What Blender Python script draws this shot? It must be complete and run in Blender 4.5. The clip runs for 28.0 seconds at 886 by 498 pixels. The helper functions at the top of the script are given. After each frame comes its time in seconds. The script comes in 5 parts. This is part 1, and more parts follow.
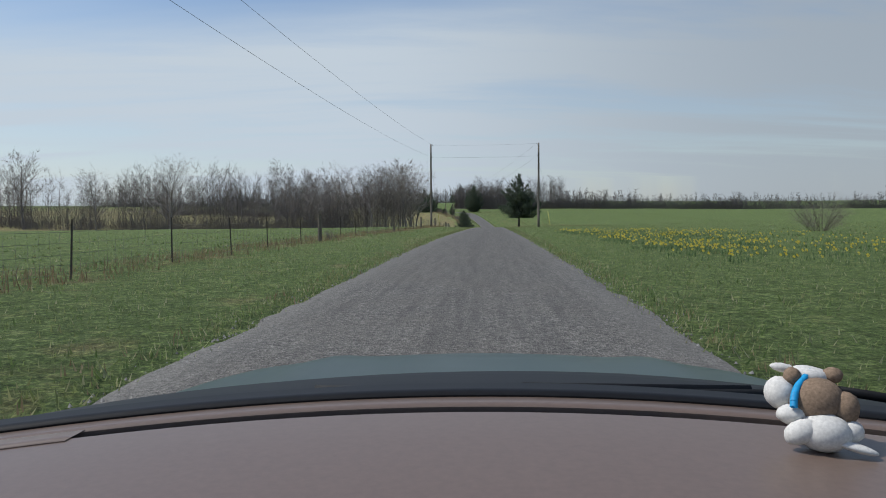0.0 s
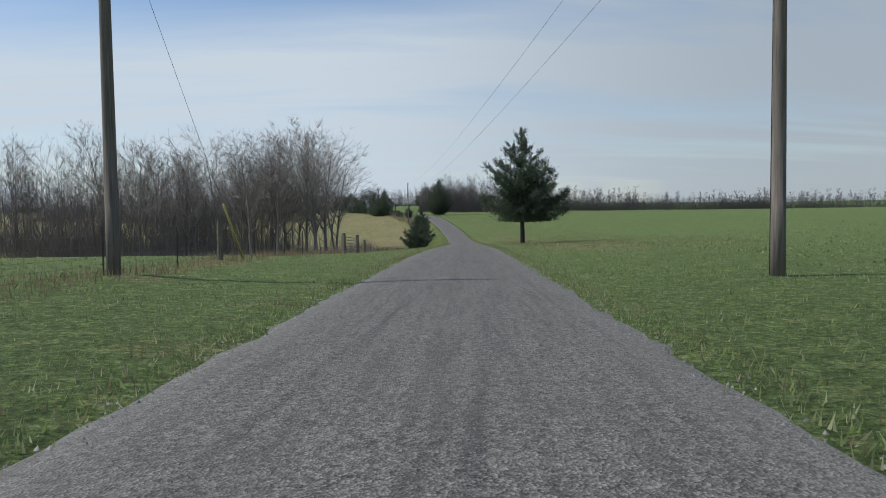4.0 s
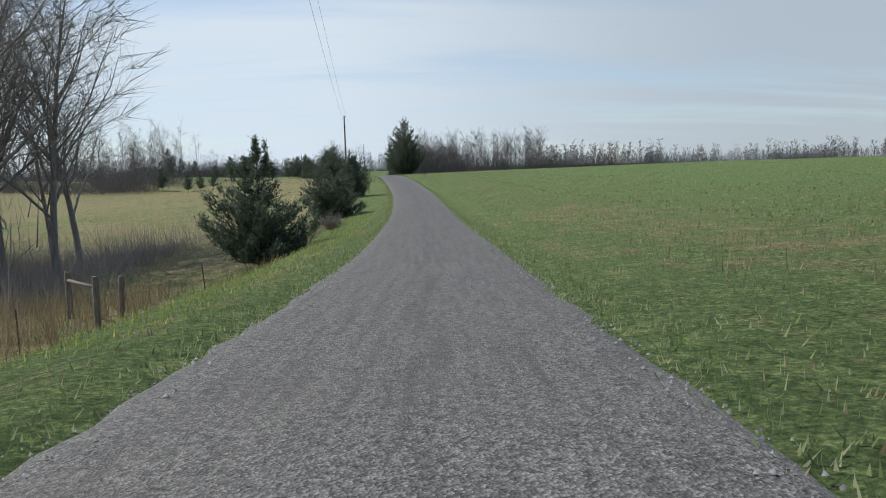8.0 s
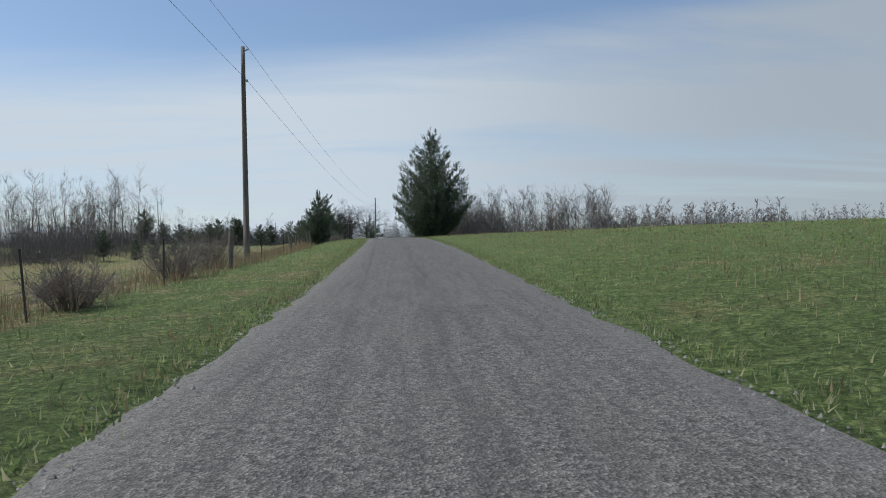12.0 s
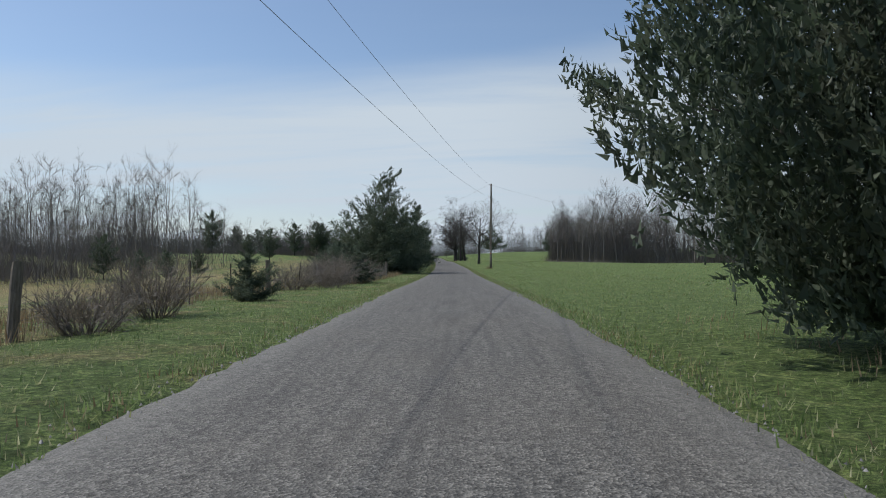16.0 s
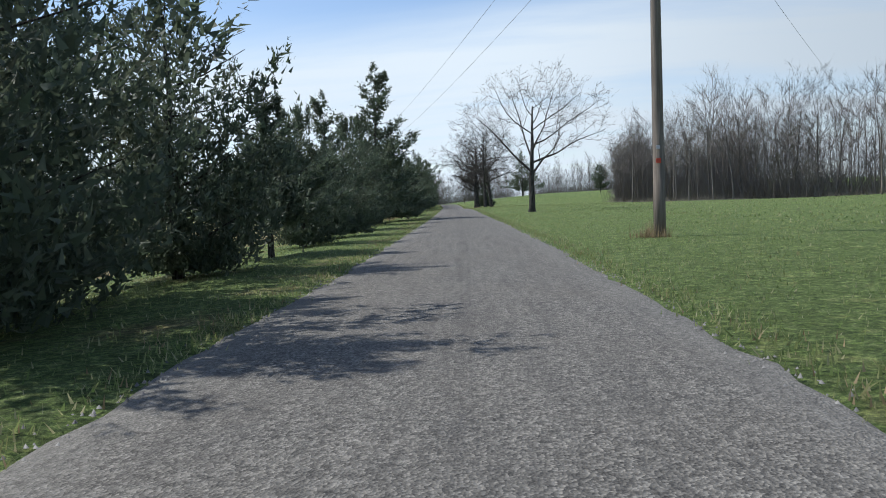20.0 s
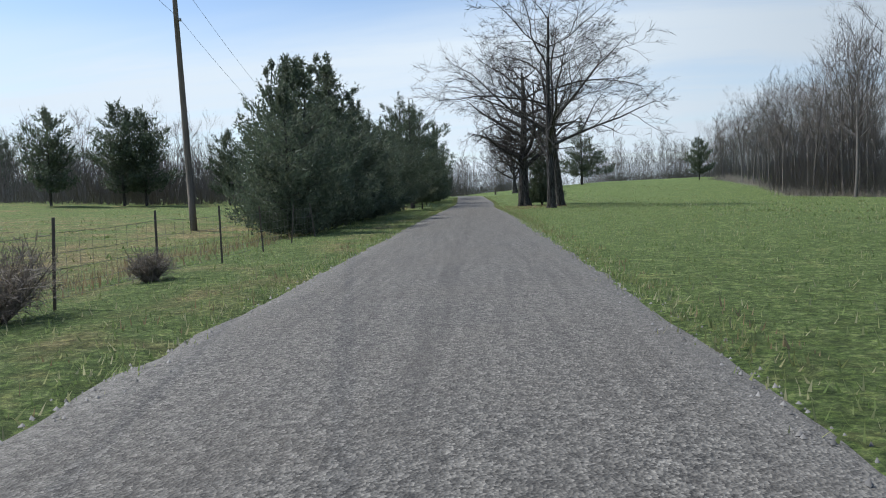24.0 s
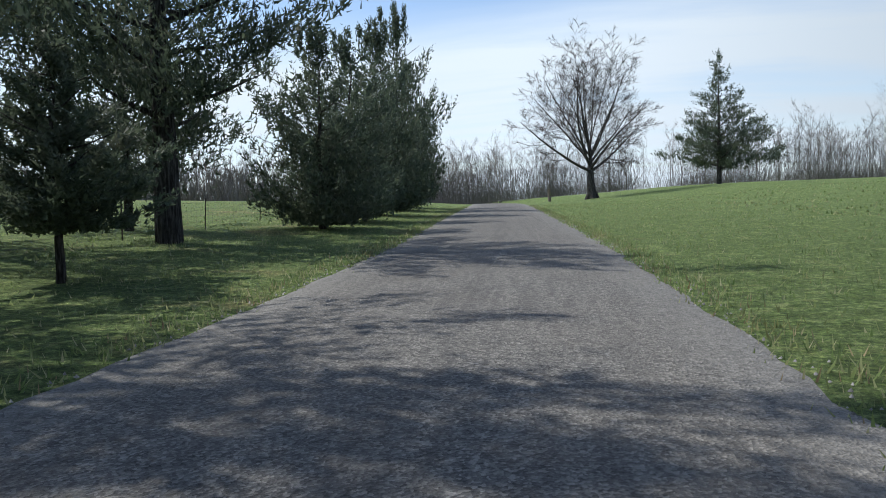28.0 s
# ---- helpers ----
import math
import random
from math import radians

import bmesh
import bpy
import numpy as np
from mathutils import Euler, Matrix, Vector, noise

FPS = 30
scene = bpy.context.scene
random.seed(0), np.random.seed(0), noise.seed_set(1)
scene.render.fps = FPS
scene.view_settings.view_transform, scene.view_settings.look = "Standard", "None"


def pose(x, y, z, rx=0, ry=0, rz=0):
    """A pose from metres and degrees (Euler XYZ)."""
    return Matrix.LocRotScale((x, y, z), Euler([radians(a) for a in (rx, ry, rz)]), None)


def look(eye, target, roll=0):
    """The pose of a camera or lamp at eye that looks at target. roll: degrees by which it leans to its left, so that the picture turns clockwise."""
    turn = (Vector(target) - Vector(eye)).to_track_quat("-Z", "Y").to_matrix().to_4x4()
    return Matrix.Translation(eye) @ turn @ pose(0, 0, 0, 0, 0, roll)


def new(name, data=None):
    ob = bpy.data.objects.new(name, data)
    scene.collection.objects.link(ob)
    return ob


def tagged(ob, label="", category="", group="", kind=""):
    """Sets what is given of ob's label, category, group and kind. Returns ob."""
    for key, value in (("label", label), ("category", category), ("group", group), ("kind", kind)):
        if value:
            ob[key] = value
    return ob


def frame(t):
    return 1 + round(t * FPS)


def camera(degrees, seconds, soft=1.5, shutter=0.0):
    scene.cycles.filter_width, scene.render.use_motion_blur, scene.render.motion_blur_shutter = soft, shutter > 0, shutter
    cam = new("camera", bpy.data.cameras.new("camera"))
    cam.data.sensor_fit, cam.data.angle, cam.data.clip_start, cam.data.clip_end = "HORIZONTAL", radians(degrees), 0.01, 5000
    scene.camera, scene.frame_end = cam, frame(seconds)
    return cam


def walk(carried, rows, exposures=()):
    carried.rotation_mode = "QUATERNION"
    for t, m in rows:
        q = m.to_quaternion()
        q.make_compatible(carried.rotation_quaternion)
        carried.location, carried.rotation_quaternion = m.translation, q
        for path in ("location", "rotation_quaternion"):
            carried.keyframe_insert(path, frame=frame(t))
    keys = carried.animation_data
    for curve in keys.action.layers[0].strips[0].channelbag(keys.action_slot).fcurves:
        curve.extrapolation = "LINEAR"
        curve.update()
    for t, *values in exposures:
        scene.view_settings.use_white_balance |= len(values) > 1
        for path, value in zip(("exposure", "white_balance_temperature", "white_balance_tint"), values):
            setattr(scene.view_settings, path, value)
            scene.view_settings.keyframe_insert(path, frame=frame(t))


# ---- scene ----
cam = camera(63.0, 28.0, soft=1.0)
PATH = [
    (0.0, 0.000, 0.000, 1.150, -4.094, -3.149, 0.538),
    (0.5, 1.389, 10.243, 1.078, -3.888, -3.110, 0.484),
    (1.0, 2.783, 20.490, 0.992, -3.732, -3.081, 0.509),
    (1.5, 4.174, 30.746, 0.889, -3.730, -3.276, 0.416),
    (2.0, 5.570, 41.024, 0.756, -3.671, -2.993, 0.406),
    (2.5, 6.955, 51.330, 0.597, -4.643, -2.664, 0.697),
    (3.0, 8.352, 61.671, 0.416, -5.971, -2.253, 0.750),
    (3.5, 9.771, 72.001, 0.227, -6.857, -2.487, 0.828),
    (4.0, 11.225, 82.269, 0.034, -6.408, -2.772, 0.962),
    (4.5, 12.707, 92.476, -0.164, -6.415, -3.057, 1.013),
    (5.0, 14.211, 102.626, -0.374, -6.879, -3.342, 1.006),
    (5.5, 15.730, 112.722, -0.608, -7.831, -3.627, 0.936),
    (6.0, 17.258, 122.765, -0.875, -7.989, -3.535, 1.113),
    (6.5, 18.772, 132.769, -1.185, -8.154, -3.793, 1.667),
    (7.0, 20.227, 142.745, -1.533, -8.112, -4.170, 2.456),
    (7.5, 21.621, 152.667, -1.895, -7.961, -4.508, 1.834),
    (8.0, 22.928, 162.534, -2.274, -7.964, -5.301, 1.811),
    (8.5, 24.131, 172.364, -2.633, -7.974, -5.828, 0.968),
    (9.0, 25.215, 182.184, -2.913, -8.041, -6.181, 0.909),
    (9.5, 26.218, 192.016, -3.073, -7.677, -4.715, 1.138),
    (10.0, 27.169, 201.851, -3.099, -7.469, -4.011, 1.304),
    (10.5, 28.097, 211.680, -3.004, -7.282, -2.407, 0.752),
    (11.0, 28.959, 221.482, -2.811, -6.928, -1.351, 1.429),
    (11.5, 29.661, 231.219, -2.554, -6.430, 0.005, 1.306),
    (12.0, 30.236, 240.908, -2.236, -5.507, 0.372, 1.259),
    (12.5, 30.708, 250.531, -1.869, -4.975, 0.739, 1.264),
    (13.0, 31.096, 260.075, -1.465, -4.798, 1.106, 1.320),
    (13.5, 31.423, 269.522, -1.033, -4.961, 1.472, 1.454),
    (14.0, 31.711, 278.858, -0.583, -3.192, 1.669, 1.021),
    (14.5, 31.938, 288.119, -0.154, -1.403, 1.632, 0.345),
    (15.0, 32.040, 297.388, 0.202, 0.812, 1.631, -0.417),
    (15.5, 31.971, 306.686, 0.456, 2.721, 1.521, -0.248),
    (16.0, 31.756, 316.001, 0.627, 4.289, 1.203, 0.061),
    (16.5, 31.406, 325.342, 0.733, 5.229, 1.060, -0.143),
    (17.0, 30.948, 334.720, 0.791, 5.772, 0.579, -0.133),
    (17.5, 30.406, 344.138, 0.812, 6.059, 0.016, 0.364),
    (18.0, 29.802, 353.596, 0.808, 6.077, -0.960, 0.394),
    (18.5, 29.169, 363.087, 0.801, 6.228, -1.549, 1.450),
    (19.0, 28.526, 372.627, 0.811, 6.121, -2.354, 1.919),
    (19.5, 27.866, 382.213, 0.853, 6.097, -2.791, 2.244),
    (20.0, 27.185, 391.846, 0.933, 5.932, -2.899, 2.467),
    (20.5, 26.472, 401.500, 1.044, 5.844, -3.082, 2.261),
    (21.0, 25.751, 411.127, 1.178, 5.380, -3.015, 1.736),
    (21.5, 25.022, 420.729, 1.317, 5.299, -2.947, 1.472),
    (22.0, 24.287, 430.306, 1.460, 5.595, -2.879, 1.354),
    (22.5, 23.547, 439.856, 1.609, 6.289, -2.812, 1.328),
    (23.0, 22.802, 449.380, 1.764, 6.947, -3.024, 1.631),
    (23.5, 22.036, 458.875, 1.919, 7.617, -3.306, 1.840),
    (24.0, 21.238, 468.384, 2.071, 8.225, -3.640, 1.916),
    (24.5, 20.413, 477.905, 2.215, 8.691, -3.682, 1.720),
    (25.0, 19.543, 487.442, 2.347, 9.271, -3.701, 1.632),
    (25.5, 18.658, 496.991, 2.453, 9.482, -3.564, 1.503),
    (26.0, 17.717, 506.579, 2.534, 9.894, -3.435, 0.858),
    (26.5, 16.783, 516.166, 2.593, 10.133, -3.409, 0.865),
    (27.0, 15.865, 525.726, 2.622, 10.321, -3.240, 1.156),
    (27.5, 14.942, 535.282, 2.671, 10.798, -3.110, 1.209),
    (28.0, 14.012, 544.833, 2.726, 11.293, -3.025, 1.260),
]
ROAD = [(-400, -54.3, 0.4), (-60, -8.6, 0.2), (0, -0.34, 0.00), (20, 2.32, -0.15), (40, 5.04, -0.38), (60, 7.85, -0.71), (80, 10.68, -1.07), (100, 13.50, -1.47), (120, 16.39, -1.95), (140, 19.36, -2.59), (160, 22.28, -3.33), (180, 24.96, -4.00), (200, 27.11, -4.24), (220, 28.98, -3.99), (240, 30.43, -3.42), (260, 31.36, -2.62), (280, 31.91, -1.68), (300, 32.02, -0.88), (320, 31.32, -0.48), (340, 30.24, -0.35), (360, 29.04, -0.35), (380, 27.80, -0.31), (400, 26.49, -0.12), (420, 25.02, 0.16), (440, 23.28, 0.46), (460, 21.54, 0.79), (480, 19.73, 1.09), (500, 17.79, 1.33), (520, 15.78, 1.45), (540, 13.73, 1.55), 
        (560, 12.1, 1.95), (580, 9.7, 2.5), (610, 6.0, 3.2), (640, 1.0, 3.5), (690, -15.0, 3.2), (760, -50.0, 2.4), (1500, -500.0, 2.0)]
# half the width of the road along the way
HALF = ((0, 30, 60, 90, 120, 150, 180, 210, 240, 270, 300, 330, 360, 390, 420, 450, 480, 510, 540, 570), (2.31, 2.33, 2.28, 2.24, 2.21, 1.93, 1.83, 1.96, 2.21, 2.30, 2.27, 2.37, 2.25, 2.26, 2.25, 2.12, 2.10, 2.18, 2.38, 2.45))
walk(cam, [(t, pose(x, y, z, 90 + p, r, w)) for t, x, y, z, w, p, r in PATH],
     [(0.0, -0.22, 6250, 10), (3.0, -0.2, 6250, 10), (6.5, 0.12, 6250, 10), (8.0, 0.1, 6250, 10), (10.0, -0.12, 6250, 10), (11.0, -0.12, 6250, 10), (14.0, -0.15, 6250, 10), (17.5, -0.12, 6250, 10), (19.0, 0.15, 6250, 10), (20.0, 0.3, 6250, 10), (23.0, 0.22, 6250, 10), (26.0, 0.38, 6250, 10), (28.0, 0.38, 6250, 10)])

# ---- light ----
SUN_UP, SUN_AZ = radians(53), radians(-77)       # from the left, a little ahead
sun_way = Vector((math.sin(SUN_AZ) * math.cos(SUN_UP), math.cos(SUN_AZ) * math.cos(SUN_UP), math.sin(SUN_UP)))
sun = new("sun", bpy.data.lights.new("sun", "SUN"))
sun.data.energy, sun.data.angle, sun.data.color = 4.1, radians(0.6), (1.0, 0.96, 0.89)
sun.matrix_world = look(sun_way * 200, (0, 0, 0))

world = bpy.data.worlds.new("world")
scene.world = world
world.use_nodes = True
wt = world.node_tree
for n in list(wt.nodes):
    wt.nodes.remove(n)


def wnode(kind, **kw):
    n = wt.nodes.new(kind)
    for k, val in kw.items():
        n.inputs[k].default_value = val
    return n


sky = wnode("ShaderNodeTexSky")
sky.sky_type, sky.sun_disc, sky.sun_elevation, sky.sun_rotation = "NISHITA", False, SUN_UP, SUN_AZ
sky.air_density, sky.dust_density, sky.ozone_density = 1.0, 0.6, 1.5
geo = wnode("ShaderNodeTexCoord")
sep = wnode("ShaderNodeSeparateXYZ")
wt.links.new(geo.outputs["Generated"], sep.inputs[0])
# thin high cloud: the sky's direction projected on a flat layer, drawn out sideways
up = wnode("ShaderNodeMath"); up.operation = "MAXIMUM"; up.inputs[1].default_value = 0.04
wt.links.new(sep.outputs["Z"], up.inputs[0])
plus = wnode("ShaderNodeMath"); plus.operation = "ADD"; plus.inputs[1].default_value = 0.12
wt.links.new(up.outputs[0], plus.inputs[0])
divx = wnode("ShaderNodeMath"); divx.operation = "DIVIDE"
divy = wnode("ShaderNodeMath"); divy.operation = "DIVIDE"
wt.links.new(sep.outputs["X"], divx.inputs[0]); wt.links.new(plus.outputs[0], divx.inputs[1])
wt.links.new(sep.outputs["Y"], divy.inputs[0]); wt.links.new(plus.outputs[0], divy.inputs[1])
com = wnode("ShaderNodeCombineXYZ")
wt.links.new(divx.outputs[0], com.inputs[0]); wt.links.new(divy.outputs[0], com.inputs[1])
mapn = wnode("ShaderNodeMapping", Scale=(0.34, 1.25, 1.0), Rotation=(0, 0, radians(9)), Location=(3.1, 0.4, 0))
wt.links.new(com.outputs[0], mapn.inputs["Vector"])
cn = wnode("ShaderNodeTexNoise", Scale=1.1, Detail=7.0, Roughness=0.58, Distortion=0.4)
wt.links.new(mapn.outputs[0], cn.inputs["Vector"])
cr = wnode("ShaderNodeValToRGB")
cr.color_ramp.elements[0].position, cr.color_ramp.elements[0].color = 0.36, (0, 0, 0, 1)
cr.color_ramp.elements[1].position, cr.color_ramp.elements[1].color = 0.58, (1, 1, 1, 1)
wt.links.new(cn.outputs["Fac"], cr.inputs[0])
# a broad white sheet with a wavy upper edge, open blue above it
wave = wnode("ShaderNodeTexNoise", Scale=0.55, Detail=5.0, Roughness=0.55)
wt.links.new(mapn.outputs[0], wave.inputs["Vector"])


def wmath(op, a, b, c=None):
    n = wnode("ShaderNodeMath"); n.operation = op
    for i, val in enumerate((a, b, c)):
        if val is None:
            continue
        if isinstance(val, (int, float)):
            n.inputs[i].default_value = val
        else:
            wt.links.new(val, n.inputs[i])
    return n.outputs[0]


def wrange(src, lo, hi, a, b):
    n = wnode("ShaderNodeMapRange")
    n.interpolation_type = "SMOOTHSTEP"
    for k, val in (("From Min", lo), ("From Max", hi), ("To Min", a), ("To Max", b)):
        n.inputs[k].default_value = val
    wt.links.new(src, n.inputs["Value"])
    return n.outputs[0]


edge = wmath("MULTIPLY_ADD", sep.outputs["X"], -0.10, sep.outputs["Z"])
edge = wmath("MULTIPLY_ADD", wave.outputs["Fac"], 0.12, edge)
sheet = wrange(edge, 0.292, 0.35, 1.0, 0.06)
streak = wrange(cr.outputs[0], 0.0, 1.0, 0.55, 1.0)
east = wrange(sep.outputs["X"], 0.0, 0.6, 1.0, 0.9)
amt = wnode("ShaderNodeMath"); amt.operation = "MULTIPLY"
wt.links.new(wmath("MULTIPLY", sheet, streak), amt.inputs[0]); wt.links.new(east, amt.inputs[1])
mixc = wnode("ShaderNodeMix"); mixc.data_type = "RGBA"
wt.links.new(amt.outputs[0], mixc.inputs[0])
wt.links.new(sky.outputs[0], mixc.inputs[6])
dim = wnode("ShaderNodeVectorMath"); dim.operation = "SCALE"; dim.inputs[0].default_value = (5.0, 5.6, 6.1)
wt.links.new(wrange(sep.outputs["X"], -0.1, 0.6, 1.0, 0.66), dim.inputs["Scale"])
wt.links.new(dim.outputs[0], mixc.inputs[7])
bg = wnode("ShaderNodeBackground", Strength=0.128)
wt.links.new(mixc.outputs[2], bg.inputs[0])
wo = wnode("ShaderNodeOutputWorld")
wt.links.new(bg.outputs[0], wo.inputs[0])


# ---- materials ----
def mat_base(name, rough=0.9, spec=0.3):
    m = bpy.data.materials.new(name)
    m.use_nodes = True
    b = m.node_tree.nodes["Principled BSDF"]
    b.inputs["Roughness"].default_value = rough
    b.inputs["Specular IOR Level"].default_value = spec
    return m, m.node_tree, b


def put(nt, kind, **kw):
    n = nt.nodes.new(kind)
    for k, val in kw.items():
        n.inputs[k].default_value = val
    return n


def ramp(nt, src, stops):
    r = put(nt, "ShaderNodeValToRGB")
    els = r.color_ramp.elements
    while len(els) < len(stops):
        els.new(0.5)
    for e, (pos, col) in zip(els, stops):
        e.position, e.color = pos, (*col, 1)
    nt.links.new(src, r.inputs[0])
    return r.outputs[0]


def mix(nt, fac, a, b, mode="MIX"):
    n = put(nt, "ShaderNodeMix")
    n.data_type, n.blend_type = "RGBA", mode
    for sock, val in ((0, fac), (6, a), (7, b)):
        if isinstance(val, (int, float)):
            n.inputs[sock].default_value = val
        elif isinstance(val, tuple):
            n.inputs[sock].default_value = (*val, 1)
        else:
            nt.links.new(val, n.inputs[sock])
    return n.outputs[2]


def noise_of(nt, scale, detail=4.0, rough=0.55, coord=None, stretch=None):
    n = put(nt, "ShaderNodeTexNoise", Scale=scale, Detail=detail, Roughness=rough)
    c = coord
    if c is None:
        c = put(nt, "ShaderNodeTexCoord").outputs["Object"]
    if stretch:
        mp = put(nt, "ShaderNodeMapping", Scale=stretch)
        nt.links.new(c, mp.inputs["Vector"])
        c = mp.outputs[0]
    nt.links.new(c, n.inputs["Vector"])
    return n.outputs["Fac"]


def bump(nt, b, height, strength, dist):
    n = put(nt, "ShaderNodeBump", Strength=strength, Distance=dist)
    nt.links.new(height, n.inputs["Height"])
    nt.links.new(n.outputs[0], b.inputs["Normal"])


def simple(name, lo, hi, scale, rough=0.9, spec=0.3, stretch=None, bumps=0.0, metal=0.0):
    m, nt, b = mat_base(name, rough, spec)
    f = noise_of(nt, scale, 5.0, 0.6, stretch=stretch)
    nt.links.new(ramp(nt, f, [(0.3, lo), (0.7, hi)]), b.inputs["Base Color"])
    b.inputs["Metallic"].default_value = metal
    if bumps:
        bump(nt, b, f, 0.6, bumps)
    return m


def translucent(nt, b, colour, share):
    """Thin blades let part of the light through."""
    tr = put(nt, "ShaderNodeBsdfTranslucent")
    nt.links.new(colour, tr.inputs["Color"])
    ms = put(nt, "ShaderNodeMixShader", Fac=share)
    nt.links.new(b.outputs[0], ms.inputs[1]); nt.links.new(tr.outputs[0], ms.inputs[2])
    nt.links.new(ms.outputs[0], nt.nodes["Material Output"].inputs["Surface"])


def leafy(name, lo, hi, patch, through_=0.25):
    m, nt, b = mat_base(name, 0.62, 0.35)
    isl = put(nt, "ShaderNodeNewGeometry").outputs["Random Per Island"]
    c = ramp(nt, isl, [(0.0, lo), (1.0, hi)])
    f = noise_of(nt, 0.9, 3.0)
    c2 = mix(nt, ramp(nt, f, [(0.45, (0, 0, 0)), (0.75, (0.6, 0.6, 0.6))]), c, patch)
    nt.links.new(c2, b.inputs["Base Color"])
    translucent(nt, b, c2, through_)
    return m


M_CEDAR = leafy("cedar_foliage", (0.058, 0.080, 0.056), (0.115, 0.150, 0.095), (0.13, 0.13, 0.09), 0.42)
M_BARK, nt, b = mat_base("bark", 0.95, 0.15)
furrow = noise_of(nt, 5.0, 6.0, 0.7, stretch=(5, 5, 0.55))
nt.links.new(ramp(nt, furrow, [(0.38, (0.022, 0.019, 0.017)), (0.5, (0.060, 0.056, 0.052)), (0.64, (0.145, 0.137, 0.128))]), b.inputs["Base Color"])
bump(nt, b, furrow, 1.0, 0.12)
M_BARK_GREY = simple("bark_grey", (0.13, 0.117, 0.106), (0.32, 0.295, 0.27), 3.0, stretch=(4, 4, 0.6), bumps=0.02)
M_TWIG_GREY = simple("twig_grey", (0.20, 0.178, 0.16), (0.38, 0.345, 0.315), 1.2)
M_BARK_WOODS = simple("bark_woods", (0.075, 0.068, 0.063), (0.19, 0.173, 0.16), 3.0, stretch=(4, 4, 0.6), bumps=0.02)
M_TWIG_WOODS = simple("twig_woods", (0.095, 0.083, 0.077), (0.20, 0.178, 0.165), 1.2)
M_TWIG = simple("twig", (0.036, 0.031, 0.028), (0.088, 0.077, 0.068), 1.2)
M_WOODS = leafy("woods_branches", (0.105, 0.093, 0.086), (0.225, 0.203, 0.186), (0.18, 0.14, 0.118), 0.0)
M_POLE = simple("pole_timber", (0.10, 0.085, 0.07), (0.22, 0.19, 0.16), 3.0, stretch=(8, 8, 0.35), bumps=0.004)
M_POST = simple("post_timber", (0.10, 0.085, 0.068), (0.24, 0.20, 0.16), 5.0, stretch=(8, 8, 0.8), bumps=0.01)
M_TPOST = simple("rusted_steel", (0.045, 0.04, 0.035), (0.11, 0.085, 0.07), 9.0, rough=0.7, spec=0.5)
M_WIRE = simple("wire_steel", (0.10, 0.10, 0.10), (0.22, 0.21, 0.20), 3.0, rough=0.5, spec=0.5, metal=0.6)
M_CABLE = simple("cable", (0.12, 0.12, 0.125), (0.2, 0.2, 0.21), 1.0, rough=0.5)
M_CERAMIC = simple("insulator", (0.35, 0.35, 0.36), (0.5, 0.5, 0.5), 3.0, rough=0.3, spec=0.5)

# ground: green pasture, tufted verge and dry patches by the stretch of land
M_GROUND, nt, b = mat_base("grass_ground", 0.95, 0.15)
pos = put(nt, "ShaderNodeTexCoord").outputs["Object"]
dry = put(nt, "ShaderNodeAttribute"); dry.attribute_name = "dryness"
fine = noise_of(nt, 7.0, 8.0, 0.82, pos)
mid = noise_of(nt, 0.55, 5.0, 0.65, pos)
big = noise_of(nt, 0.045, 4.0, 0.6, pos)
green = ramp(nt, fine, [(0.36, (0.038, 0.062, 0.018)), (0.5, (0.090, 0.135, 0.044)), (0.63, (0.185, 0.230, 0.094))])
tan = ramp(nt, fine, [(0.36, (0.085, 0.068, 0.033)), (0.5, (0.19, 0.152, 0.080)), (0.63, (0.34, 0.28, 0.17))])
add = put(nt, "ShaderNodeMath"); add.operation = "ADD"
s1 = put(nt, "ShaderNodeMath"); s1.operation = "MULTIPLY_ADD"; s1.inputs[1].default_value, s1.inputs[2].default_value = 2.1, -1.03
nt.links.new(mid, s1.inputs[0])
s2 = put(nt, "ShaderNodeMath"); s2.operation = "MULTIPLY_ADD"; s2.inputs[1].default_value = 1.0
nt.links.new(big, s2.inputs[0]); nt.links.new(s1.outputs[0], s2.inputs[2])
nt.links.new(s2.outputs[0], add.inputs[0]); nt.links.new(dry.outputs["Fac"], add.inputs[1])
cl = put(nt, "ShaderNodeClamp", Min=0.0, Max=1.0)
half = put(nt, "ShaderNodeMath"); half.operation = "SUBTRACT"; half.inputs[1].default_value = 0.5
nt.links.new(add.outputs[0], half.inputs[0]); nt.links.new(half.outputs[0], cl.inputs[0])
sward = mix(nt, ramp(nt, cl.outputs[0], [(0.2, (0, 0, 0)), (0.65, (1, 1, 1))]), green, tan)
tuft = noise_of(nt, 2.3, 4.0, 0.7, pos)
sward = mix(nt, ramp(nt, tuft, [(0.40, (0.42, 0.42, 0.42)), (0.54, (0, 0, 0))]), sward, (0.062, 0.078, 0.026))
sward = mix(nt, ramp(nt, tuft, [(0.54, (0, 0, 0)), (0.70, (0.38, 0.38, 0.38))]), sward, (0.26, 0.25, 0.11))
speck = noise_of(nt, 16.0, 6.0, 0.85, pos)
sward = mix(nt, 0.75, sward, ramp(nt, speck, [(0.40, (0.50, 0.50, 0.50)), (0.50, (1.0, 1.0, 1.0)), (0.60, (2.3, 2.2, 1.8))]), "MULTIPLY")
nt.links.new(sward, b.inputs["Base Color"])
bump(nt, b, fine, 1.0, 0.08)

